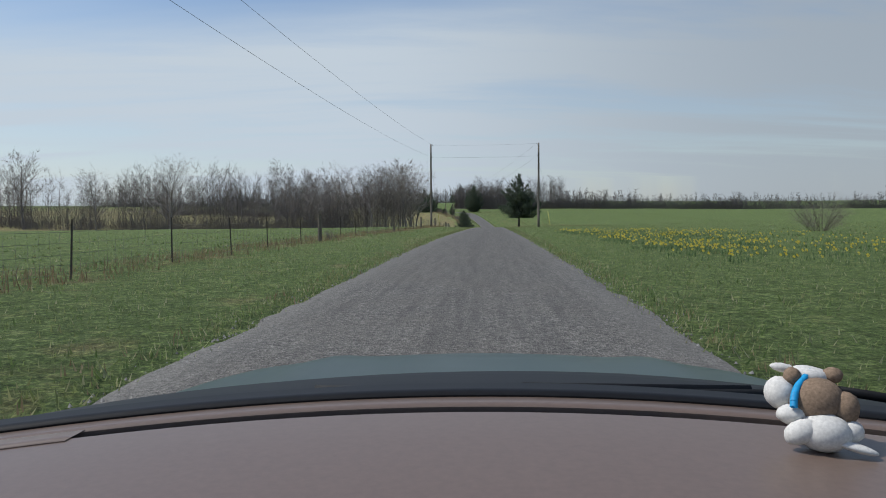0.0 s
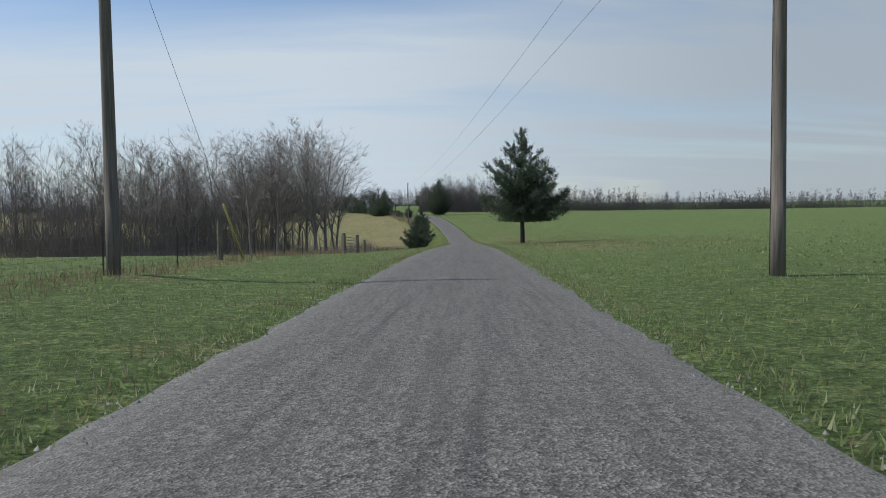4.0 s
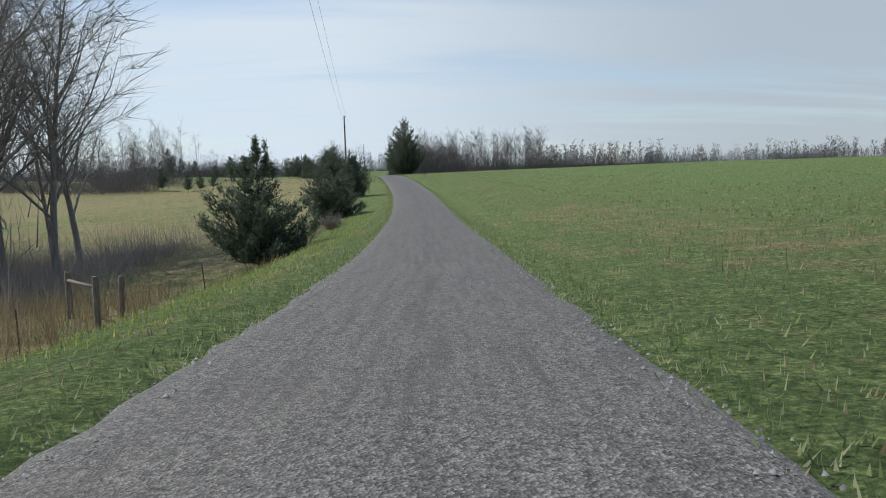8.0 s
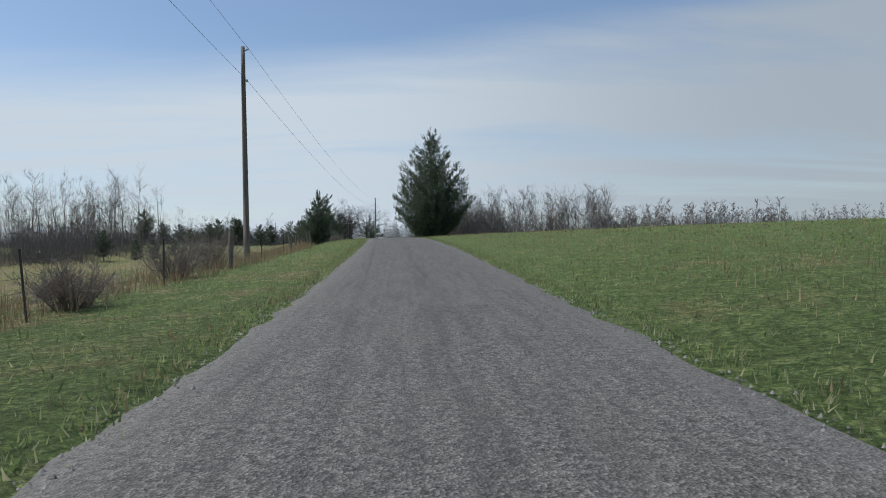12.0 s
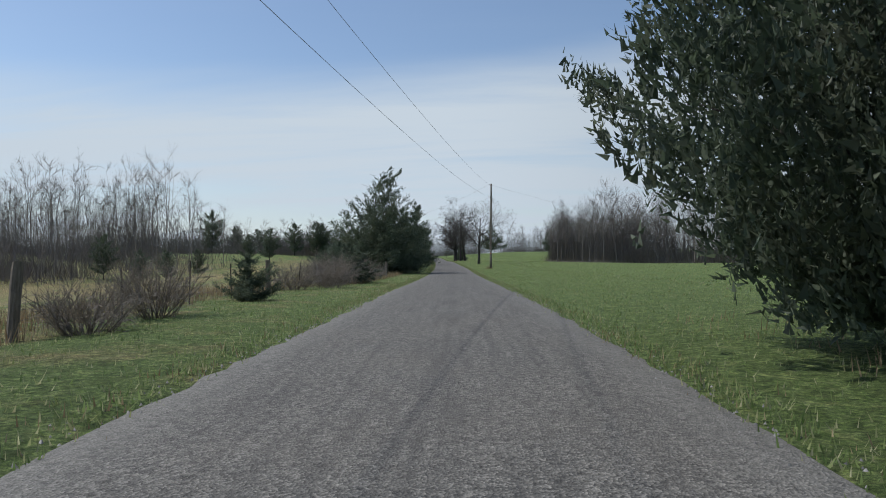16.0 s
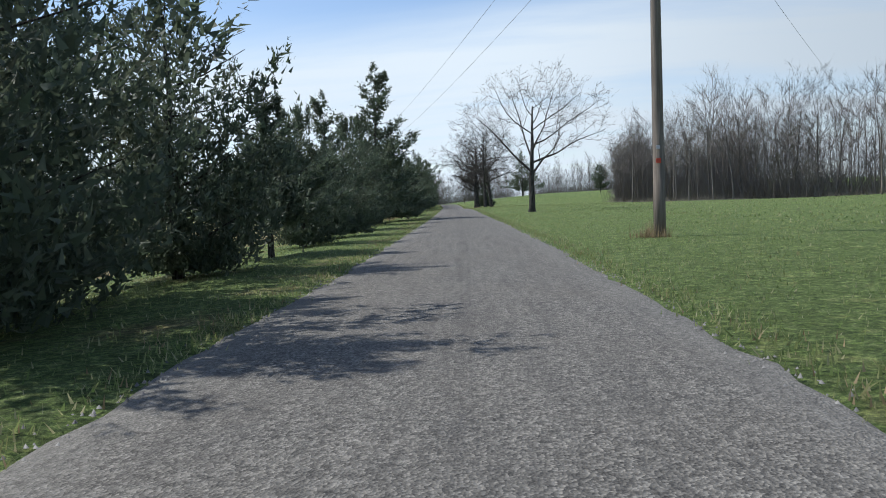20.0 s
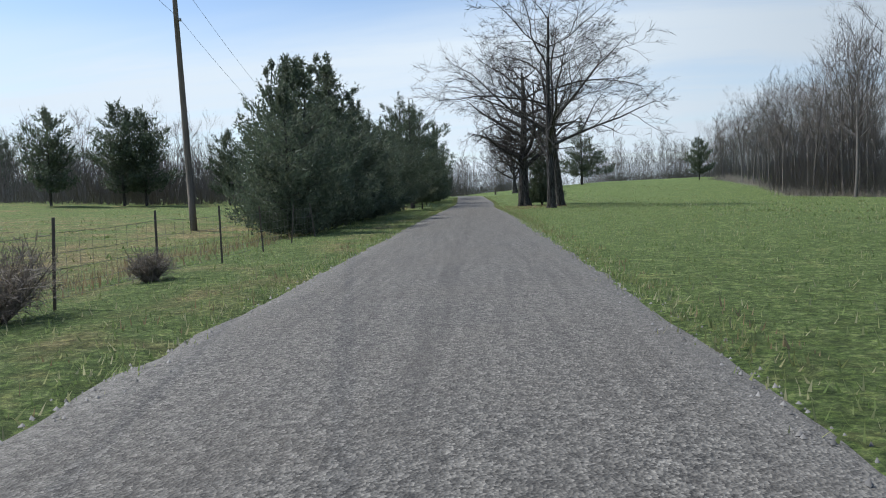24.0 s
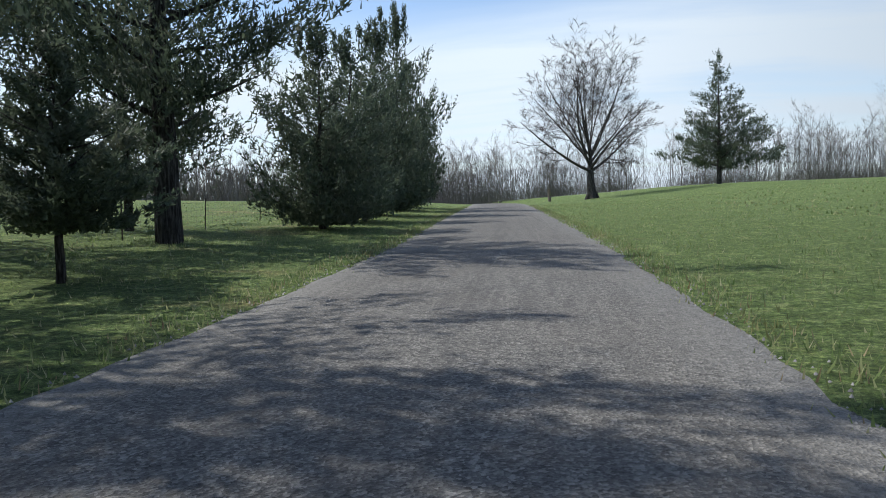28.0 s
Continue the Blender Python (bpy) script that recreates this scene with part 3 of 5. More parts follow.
# the road, with a ragged gravel edge
rng = np.random.RandomState(3)
ry = np.arange(-120, 730, 0.5)
cols = np.array([-1, -0.93, -0.8, -0.55, -0.28, 0, 0.28, 0.55, 0.8, 0.93, 1.0])


def ragged(seed):
    r = np.random.RandomState(seed)
    k = len(ry)
    a = np.convolve(r.normal(0, 1, k + 40), np.hanning(3), "same")[20:20 + k] * 0.045
    return a + np.convolve(r.normal(0, 1, k + 80), np.hanning(41), "same")[40:40 + k] * 0.008


half = np.interp(ry, *HALF)
wl, wr = half + 0.04 + ragged(1), half + 0.04 + ragged(2)
W = np.where(cols[None, :] < 0, wl[:, None], wr[:, None])
D = cols[None, :] * W
Y = np.repeat(ry[:, None], len(cols), 1)
Zr = road_z(Y.ravel()).reshape(Y.shape) + 0.02 - 0.055 * np.abs(cols[None, :]) ** 2.2 + rng.normal(0, 0.003, Y.shape)
Zr = Zr - np.where(np.abs(cols[None, :]) > 0.99, 0.05, 0)
n0, n1 = Y.shape
idx = np.arange(n0 * n1).reshape(n0, n1)
quads = np.stack([idx[:-1, :-1], idx[:-1, 1:], idx[1:, 1:], idx[1:, :-1]], -1).reshape(-1, 4)
me = mesh_np("road", np.stack([road_x(Y.ravel()) + D.ravel(), Y.ravel(), Zr.ravel()], 1), quads, M_ROAD)
me.polygons.foreach_set("use_smooth", np.ones(len(quads), dtype=bool))
uvl = me.uv_layers.new(name="across")
uvl.data.foreach_set("uv", np.stack([D.ravel()[quads.ravel()], Y.ravel()[quads.ravel()]], 1).astype(np.float32).ravel())
tagged(new("road", me), "narrow grey chip-seal country road with gravel edges", "road", kind="structure")


# ---- cedars ----
OVAL = [(0, 0.5), (0.1, 0.85), (0.3, 1.0), (0.5, 0.93), (0.7, 0.7), (0.85, 0.42), (0.95, 0.18), (1, 0.03)]
SPIRE = [(0, 0.7), (0.12, 1.0), (0.3, 0.85), (0.5, 0.6), (0.7, 0.4), (0.88, 0.18), (1, 0.02)]
ROUND = [(0, 0.4), (0.12, 0.85), (0.35, 1.0), (0.6, 0.95), (0.8, 0.7), (0.93, 0.38), (1, 0.08)]
CROWN = [(0, 0.35), (0.08, 0.85), (0.22, 1.0), (0.45, 0.88), (0.65, 0.62), (0.82, 0.36), (0.94, 0.16), (1, 0.03)]
WIND = [(0, 0.8), (0.12, 1.0), (0.3, 0.97), (0.5, 0.86), (0.68, 0.64), (0.82, 0.38), (0.92, 0.18), (1, 0.03)]
LEADER = [(0, 0.5), (0.12, 0.9), (0.3, 1.0), (0.5, 0.84), (0.64, 0.60), (0.77, 0.36), (0.88, 0.17), (1, 0.03)]
TIER = [(0, 0.55), (0.06, 0.95), (0.18, 1.0), (0.3, 0.72), (0.38, 0.78), (0.5, 0.52), (0.58, 0.55), (0.7, 0.33), (0.78, 0.34), (0.9, 0.14), (1, 0.02)]
CEDAR_KINDS = {}


def cedar_kind(key, seed, height, radius, profile, sprays, size, trunk, skirt=0.25, material=None, **kw):
    """Stores the foliage and trunk meshes of one kind of cedar."""
    V, F = cedar_arrays(seed, height, radius, profile, sprays, size, skirt=skirt, **kw)
    foliage = mesh_np("foliage", V, F, material or M_CEDAR)
    rng = random.Random(seed)
    w, limbs = Sticks(), Sticks()
    k = 8
    pts = [Vector((rng.uniform(-0.05, 0.05) * i / 3, rng.uniform(-0.05, 0.05) * i / 3, -0.3 + height * 0.9 * i / k)) for i in range(k + 1)]
    for i in range(k):
        w.stick(pts[i], pts[i + 1], trunk * (1 - 0.9 * i / k), trunk * (1 - 0.9 * (i + 1) / k), 7)
    for i in range(26):
        hh = skirt + (height - skirt) * (i + rng.random()) / 27
        a = 2.4 * i + rng.uniform(-0.5, 0.5)
        rr = radius * np.interp((hh - skirt) / (height - skirt), [p[0] for p in profile], [p[1] for p in profile]) * 0.85
        p = Vector((0, 0, hh - 0.12 * rr))
        q = Vector((math.cos(a) * rr, math.sin(a) * rr, hh + rr * 0.22))
        mid = p.lerp(q, 0.5) + Vector((0, 0, -0.05 * rr))
        limbs.stick(p, mid, trunk * 0.28 * (1 - hh / height) + 0.015, trunk * 0.16 * (1 - hh / height) + 0.01, 4)
        limbs.stick(mid, q, trunk * 0.16 * (1 - hh / height) + 0.01, 0.008, 3)
    CEDAR_KINDS[key] = (mesh_np("trunk", *w.arrays(), M_BARK), mesh_np("limb_mass", *limbs.arrays(), M_BARK), foliage, height)


def cedar(key, x, y, height, label, spin=0.0, wide=1.0, group="", sink=0.0):
    trunk, limbs, foliage, h0 = CEDAR_KINDS[key]
    e = new("cedar_tree")
    e.matrix_world = pose(x, y, land1(x, y) - sink, 0, 0, spin) @ Matrix.Diagonal((height / h0 * wide, height / h0 * wide, height / h0, 1))
    part("trunk", trunk, M_BARK, e)
    part("limb_mass", limbs, M_BARK, e)["kind"] = "stuff"
    part("foliage", foliage, M_CEDAR, e)["kind"] = "stuff"
    return tagged(e, label, "tree", group)


BROAD = [(0, 0.3), (0.08, 0.62), (0.19, 0.86), (0.28, 0.98), (0.36, 1.0), (0.48, 0.93), (0.62, 0.77), (0.75, 0.56), (0.88, 0.30), (0.96, 0.11), (1, 0.02)]
cedar_kind("lone", 11, 11.7, 4.1, CROWN, 7600, 0.19, 0.27, skirt=2.7, branches=66, uneven=0.28, rise=0.4, spread=0.15, inner=0.32, leaders=6, upright=0.9, broad=1.25)
cedar_kind("big", 12, 12.2, 4.2, BROAD, 19000, 0.14, 0.22, skirt=0.3, branches=170, uneven=0.13, rise=0.7, spread=0.11, inner=0.42, leaders=7, upright=1.1, broad=1.35)
cedar_kind("wind", 13, 10.6, 4.4, WIND, 19000, 0.135, 0.2, skirt=0.1, branches=140, uneven=0.17, rise=0.65, spread=0.13, lean=0.15, inner=0.4, leaders=8, curl=0.5, upright=1.1, broad=1.35)
cedar_kind("bush", 14, 4.8, 2.1, ROUND, 4300, 0.125, 0.09, skirt=0.2, branches=70, uneven=0.28, rise=0.6, spread=0.16, inner=0.42, leaders=6, broad=1.35)
cedar_kind("leader", 22, 4.9, 1.85, LEADER, 4000, 0.125, 0.09, skirt=0.3, branches=64, uneven=0.34, rise=0.5, spread=0.15, inner=0.4, leaders=4, broad=1.3)
cedar_kind("spire", 15, 11.0, 2.9, SPIRE, 5200, 0.175, 0.16, skirt=0.5, branches=62, uneven=0.40, rise=0.45, spread=0.15, inner=0.38, leaders=4, blades_=7, broad=1.5)
cedar_kind("low", 21, 3.6, 1.6, ROUND, 2100, 0.12, 0.06, skirt=0.05, branches=48, uneven=0.40, rise=0.6, spread=0.15, inner=0.35, leaders=4, broad=1.3)
cedar_kind("young", 23, 4.4, 1.25, LEADER, 2500, 0.10, 0.075, skirt=1.0, branches=44, uneven=0.35, rise=0.5, spread=0.14, inner=0.35, leaders=3, broad=1.4)
cedar_kind("row", 17, 9.0, 3.2, OVAL, 3000, 0.2, 0.17, skirt=0.25, branches=80, uneven=0.24, rise=0.6, spread=0.15, inner=0.42, leaders=6, blades_=7, upright=1.0, broad=1.35)
cedar_kind("ragged", 18, 10.5, 3.3, ROUND, 2900, 0.19, 0.14, skirt=1.15, branches=48, uneven=0.55, rise=0.35, spread=0.14, inner=0.3, leaders=4, blades_=8)
cedar_kind("old", 24, 12.0, 4.0, ROUND, 3600, 0.19, 0.33, skirt=2.4, branches=46, uneven=0.5, rise=0.3, spread=0.13, inner=0.25, leaders=4, blades_=8)
cedar_kind("tier", 19, 14.0, 5.6, TIER, 3600, 0.25, 0.3, skirt=1.9, branches=58, uneven=0.32, rise=0.08, spread=0.12, inner=0.3, leaders=2)
cedar_kind("far", 20, 10.0, 2.9, ROUND, 1200, 0.38, 0.15, skirt=1.7, branches=44, uneven=0.35, rise=0.35, spread=0.16, inner=0.35, leaders=3, blades_=6)

cedar("lone", 27.5, 154.8, 11.7, "lone cedar with a bare trunk and tiered dark crown", 40)
cedar("big", 37.1, 324.5, 12.8, "large dense conical cedar standing beside the road crest", 0)
cedar("wind", 19.6, 387.5, 10.6, "dense dark cedar with a wind-bent top at the road edge", 0, 1.18)
ROADSIDE = "roadside cedars along the fence"
for k, x, y, h, s, w in [("leader", 19.45, 193.3, 5.3, 0, 0.98), ("bush", 22.1, 214.5, 4.1, 130, 1.16), ("bush", 24.2, 241.0, 4.5, 220, 0.9)]:
    cedar(k, x, y, h, "bushy dark green cedar on the grassy roadside bank", s, w, ROADSIDE)
for k, x, y, h, s, w in [("leader", 25.6, 303.0, 4.6, 40, 0.66), ("low", 24.0, 353.3, 2.1, 90, 1.6), ("low", 22.9, 356.0, 2.3, 20, 1.4), ("low", 23.5, 322.6, 2.3, 160, 1.25), ("low", 24.9, 335.5, 1.3, 160, 1.3), ("young", 18.5, 448.6, 4.5, 30, 1.05),
                         ("low", 17.5, 456.2, 2.6, 200, 1.15), ("low", 17.0, 459.3, 2.9, 300, 1.1), ("low", 16.5, 462.8, 2.5, 120, 1.15)]:
    cedar(k, x, y, h, "slender thin-foliaged young cedar beside the wire fence", s, w, ROADSIDE)
for k, x, y, h, s, w in [("row", 20.9, 398.5, 7.0, 150, 1.15), ("row", 19.2, 401.5, 7.6, 250, 1.1), ("row", 20.2, 406.0, 6.9, 60, 1.05), ("young", 20.6, 410.5, 4.7, 0, 1.3), ("row", 20.0, 415.5, 4.7, 120, 1.0), ("spire", 19.4, 421.0, 6.1, 180, 1.1), ("row", 18.6, 427.5, 5.9, 200, 1.0), ("row", 17.8, 435.0, 6.8, 240, 0.95),
                         ("spire", 17.3, 443.0, 11.4, 0, 1.3),
                         ("row", 12.7, 491.5, 5.0, 60, 1.15), ("row", 12.0, 495.5, 6.6, 20, 1.1), ("row", 11.9, 499.5, 5.6, 210, 1.1), ("row", 9.4, 500.2, 7.4, 170, 0.95), ("row", 7.8, 505.5, 8.8, 110, 0.95), ("spire", 8.0, 510.0, 9.8, 30, 1.4), ("spire", 10.6, 503.5, 8.4, 80, 1.45), ("row", 11.0, 506.5, 5.8, 10, 1.1), ("row", 9.6, 511.0, 7.2, 140, 1.0),
                         ("row", 10.0, 515.5, 5.4, 310, 1.05), ("spire", 8.6, 519.0, 6.8, 200, 1.2), ("row", 6.6, 515.0, 6.4, 310, 1.0), ("row", 9.0, 522.0, 5.0, 40, 1.0), ("row", 5.4, 523.5, 7.0, 40, 1.0),
                         ("ragged", 8.7, 527.2, 7.0, 15, 0.95), ("ragged", 8.2, 530.8, 6.6, 95, 0.9), ("ragged", 8.0, 534.3, 7.3, 175, 0.95), ("ragged", 6.3, 529.0, 7.2, 260, 1.0), ("young", 9.2, 537.5, 3.6, 70, 1.3),
                         ("old", 7.3, 542.7, 11.0, 140, 0.8), ("old", 4.8, 549.6, 12.8, 0, 0.9), ("ragged", 0.6, 549.5, 11.5, 40, 0.95), ("ragged", -4.5, 553.0, 11.0, 130, 1.0),
                         ("young", 6.9, 553.5, 3.6, 80, 1.2), ("old", 4.5, 560.0, 13.0, 90, 0.95), ("ragged", 0.0, 565.0, 12.0, 200, 0.95), ("ragged", -1.5, 557.5, 11.2, 270, 0.95),
                         ("row", 5.6, 567.0, 6.6, 30, 1.05), ("row", 4.8, 572.5, 7.6, 330, 0.95), ("row", 4.0, 579.0, 9.4, 100, 0.88), ("row", 2.9, 587.0, 12.2, 120, 0.66), ("row", 1.8, 593.0, 10.0, 190, 0.7)]:
    cedar(k, x, y, h, "tall dark cedar in the dense row along the road", s, w, "cedar row beside the road")
cedar("tier", 28.9, 633.0, 15.2, "broad tiered cedar alone on the grassy rise", 10)
cedar("spire", 20.7, 537.4, 8.0, "young cedar growing against an old oak trunk", 50, 0.95)
for x, y, h, s in [(-32, 540, 10.5, 0), (-25.9, 544, 11.5, 60), (-24.4, 546, 11, 120), (-17, 552, 9, 180), (-14, 561, 9, 240), (-56, 576, 9, 30), (-62, 570, 10, 90), (-66, 558, 15, 150), (-25, 493, 8.5, 210), (-33, 500, 7, 270), (-30, 447, 6, 20), (-26, 452, 5.5, 80), (-34, 445, 6.5, 140), (-45, 452, 9, 200), (54.2, 633.7, 9.2, 40)]:
    cedar("far", x, y, h, "dark cedar standing at the far pasture edge", s, 1.0, "cedars in the pasture")

# ---- leafless trees ----
BARE = {}


def bare_kind(key, seed, height, radius, cfg, trunk_len=0.85):
    (wv, wf), (tv, tf) = bare_tree(seed, height, radius, cfg, trunk_len)
    h = max(float(wv[:, 2].max()), float(tv[:, 2].max()))
    bark, twig = {"wood": (M_BARK_GREY, M_TWIG_GREY), "forest": (M_BARK_WOODS, M_TWIG_WOODS)}.get(key.split("_")[0], (M_BARK, M_TWIG))
    BARE[key] = (mesh_np("trunk", wv, wf, bark), mesh_np("branchwork", tv, tf, twig), h)


def bare(key, x, y, height, label, spin=0.0, name="bare_tree", group="", wide=1.0):
    wood, twigs, h0 = BARE[key]
    e = new(name)
    s = height / h0
    e.matrix_world = pose(x, y, land1(x, y), 0, 0, spin) @ Matrix.Diagonal((s * wide, s * wide, s, 1))
    part("trunk", wood, M_BARK, e)
    part("branchwork", twigs, M_TWIG, e)["kind"] = "stuff"
    return tagged(e, label, "tree", group)


bare_kind("wood_a", 31, 20, 0.20, WOODLAND)
bare_kind("wood_b", 32, 20, 0.24, WOODLAND)
bare_kind("wood_c", 33, 18, 0.17, WOODLAND)
bare_kind("forest_a", 51, 20, 0.21, FOREST)
bare_kind("forest_b", 52, 20, 0.17, dict(FOREST, fan=0.7))
bare_kind("forest_c", 53, 20, 0.19, dict(FOREST, fan=1.05, wob=(0.07, 0.14, 0.2, 0.25)))
bare_kind("oak_a", 41, 12, 0.42, OAK, 0.8)
bare_kind("oak_b", 42, 12, 0.25, dict(OAK, low=()), 0.85)
bare_kind("oak_c", 46, 12, 0.205, dict(OAK, wob=(0.025, 0.27, 0.32, 0.34, 0.3), low=()), 0.85)
bare_kind("walnut", 43, 9, 0.20, SPREAD, 0.7)
bare_kind("ash", 44, 14, 0.42, ASH, 0.38)

bare("walnut", 28.3, 451.6, 13.0, "leafless walnut with crooked limbs in the green field", 20)
bare("oak_a", 19.1, 534.8, 15.6, "old leafless oak with a thick furrowed trunk", 0)
bare("oak_b", 22.3, 527.2, 16.0, "leafless oak with spreading limbs beside the road", 80, wide=1.28)
bare("oak_c", 21.5, 519.4, 18.2, "leafless oak with spreading limbs beside the road", 200, wide=1.18)
bare("ash", 14.5, 623.0, 18.7, "leafless tree with a rounded crown on the rise", 0, wide=1.2)
rng = random.Random(5)
for i, (x, y) in enumerate([(5, 205), (8.5, 199), (3, 198), (-1, 207), (9.5, 207), (-5, 200), (6, 213), (1, 192), (-9, 206), (-13, 199), (11.5, 201), (-3, 214), (-17, 208), (-8, 192), (12.5, 211), (-22, 201), (2, 209), (7.5, 209.5), (-11, 211), (4.5, 195), (10.5, 196), (-6, 209), (0, 202), (13, 205.5), (9, 216), (-15, 193)]):
    bare(("wood_a", "wood_b", "wood_c")[i % 3], x - 6.2, y, rng.uniform(18, 23), "tall leafless tree in the valley grove", rng.uniform(0, 360), group="valley grove trees", wide=1.3 if x > 9 else 1.1)

for x, y, h, s in ((-61, 205, 24, 30), (-128, 262, 29, 140), (-90, 228, 21, 250)):
    bare("wood_b", x, y, h, "broad leafless tree standing before the woods", s, group="trees before the woods", wide=1.45)

# woods: many far trees, each stretch one mass
def far_tree(seed, height, slip):
    """A forest tree seen far off: a bare bole that forks into steep limbs with fans of twigs."""
    rng = random.Random(seed)
    st = Sticks()
    tops = []
    fork = height * rng.uniform(0.35, 0.55)
    mid = Vector((rng.uniform(-0.3, 0.3), rng.uniform(-0.3, 0.3), fork))
    st.stick(Vector((0, 0, -0.5)), mid, 0.12, 0.075, 3)
    for k in range(rng.choice((1, 2, 2, 3))):
        a = rng.uniform(0, 6.28)
        out = rng.uniform(0.02, 0.11) * height
        p, r = mid, 0.07
        for j in range(3):
            q = mid.lerp(Vector((math.cos(a) * out, math.sin(a) * out, height * rng.uniform(0.92, 1.0))), (j + 1) / 3) + Vector((rng.uniform(-0.25, 0.25), rng.uniform(-0.25, 0.25), 0))
            st.stick(p, q, r, r * 0.6, 3)
            tops.append((p, q)); p, r = q, r * 0.6
    tops.append((mid * 0.6, mid))
    for k in range(15):
        p, q = tops[k % len(tops)]
        b0 = p.lerp(q, rng.uniform(0.1, 1.0))
        f = b0.z / height
        a = rng.uniform(0, 6.28)
        way = Vector((math.cos(a), math.sin(a), rng.uniform(0.5, 1.5))).normalized()
        e = b0 + way * height * rng.uniform(0.12, 0.26) * (1.25 - 0.75 * f)
        st.stick(b0, e, 0.03, 0.015, 3)
        for j in range(8):
            c0 = b0.lerp(e, rng.uniform(0.2, 1.0))
            w2 = (way * 0.7 + rv(rng) * 0.75 + Vector((0, 0, 0.35))).normalized()
            c1 = c0 + w2 * height * rng.uniform(0.05, 0.13)
            st.slip(c0, c1, slip, w2.orthogonal().normalized())
            for i in range(1 if slip < 0.03 else 0):
                d0 = c0.lerp(c1, rng.uniform(0.3, 0.9))
                w3 = (w2 + rv(rng) * 0.8 + Vector((0, 0, 0.2))).normalized()
                st.slip(d0, d0 + w3 * height * rng.uniform(0.04, 0.08), slip * 0.75, w3.orthogonal().normalized())
    return st.arrays()


FAR = {grade: [far_tree(60 + i, 18, width) for i in range(7)] for grade, width in (("near", 0.022), ("far", 0.08))}


def woods(points, depth, count, lo, hi, seed, label, grade="far"):
    """A belt of leafless trees behind a line of points, with brush along its foot."""
    rng = np.random.RandomState(seed)
    pts = np.array(points, dtype=float)
    seg = np.hypot(*np.diff(pts, axis=0).T)
    cum = np.concatenate([[0], np.cumsum(seg)])
    items = []
    for k in range(count):
        s = rng.rand() * cum[-1]
        i = min(np.searchsorted(cum, s, "right") - 1, len(seg) - 1)
        t = (s - cum[i]) / seg[i]
        p = pts[i] * (1 - t) + pts[i + 1] * t
        nrm = np.array([-(pts[i + 1] - pts[i])[1], (pts[i + 1] - pts[i])[0]]) / seg[i]
        back = rng.rand() ** 1.3 * depth
        p = p + nrm * back
        V, F = FAR[grade][rng.randint(7)]
        h = (lo + (hi - lo) * (rng.rand() ** 1.4 * 1.25)) / 20.5
        a = rng.rand() * 6.28
        c, sn = np.cos(a), np.sin(a)
        wide = h * rng.uniform(0.85, 1.15)
        Q = np.stack([(V[:, 0] * c - V[:, 1] * sn) * wide + p[0], (V[:, 0] * sn + V[:, 1] * c) * wide + p[1], V[:, 2] * h + land1(p[0], p[1]) - 0.3], 1)
        items.append((Q, F))
        # saplings and undergrowth
        m = 190 if grade == "near" else 90
        off = rng.normal(0, 3, (m, 2))
        deep = off @ nrm + back
        off += nrm * (np.abs(deep) - deep)[:, None]
        bx, by = p[0] + off[:, 0], p[1] + off[:, 1]
        bz = land(bx, by)
        up = rng.rand(m) ** 2.2 * h * 10
        hh = rng.uniform(0.8, 3.5, m)
        ox, oy = rng.normal(0, 0.28, m) * hh, rng.normal(0, 0.28, m) * hh
        ww = rng.uniform(0.03, 0.07, m) * (1.5 if grade == "far" else 0.5)
        T = np.stack([np.stack([bx - ww, by, bz + up], 1), np.stack([bx + ww, by + ww, bz + up], 1), np.stack([bx + ox, by + oy, bz + up + hh], 1)], 1).reshape(-1, 3)
        items.append((T, np.arange(3 * m).reshape(-1, 3)))
    V, F = merged(items)
    return tagged(new("woods", mesh_np("woods", V, F, M_WOODS)), label, "woods", kind="stuff")


woods([(-300, 300), (-131, 262), (-64, 211), (-48, 205), (-14, 207)], 45, 225, 13, 24, 1, "belt of leafless grey-brown woods beyond the pasture", "near")
woods([(-40, 190), (-14, 190), (2, 197)], 22, 60, 11, 19, 8, "thicket of thin leafless trees filling the valley grove", "near")
woods([(-120, 398), (-72, 424), (-42, 447)], 26, 80, 8, 14, 10, "low thicket of leafless trees below the pasture", "near")
woods([(62, 530), (100, 503), (135, 440)], 34, 150, 9, 14.5, 2, "far line of leafless woods along the field")
woods([(135, 440), (190, 390), (260, 355)], 34, 150, 7, 10.5, 14, "far line of low leafless woods along the field")
woods([(260, 355), (460, 290)], 34, 210, 9, 14.5, 15, "far line of leafless woods along the field")
woods([(70, 700), (60, 645), (54, 585)], 36, 70, 15, 19, 11, "leafless woods behind the grassy rise", "near")
woods([(53, 585), (48, 550)], 30, 45, 13, 17, 12, "leafless woods bordering the green field", "near")
woods([(48, 548), (60, 528)], 36, 55, 15.5, 20, 3, "tall leafless woods bordering the green field", "near")
woods([(62, 528), (85, 528), (125, 520)], 34, 80, 19, 25, 4, "tall leafless woods bordering the green field", "near")
woods([(-220, 540), (-110, 512), (-70, 480), (-38, 458)], 34, 150, 17, 27, 5, "leafless woods behind the pasture", "near")
woods([(-90, 720), (-20, 690), (30, 720), (75, 690), (80, 650)], 40, 330, 12, 17, 6, "low leafless woods beyond the rise", "near")
woods([(-250, 620), (-130, 640), (-90, 720)], 50, 60, 12, 18, 7, "far leafless woods behind the pasture")
woods([(-130, 590), (-70, 640), (-22, 664)], 26, 90, 8, 13, 9, "low leafless woods along the far pasture edge")
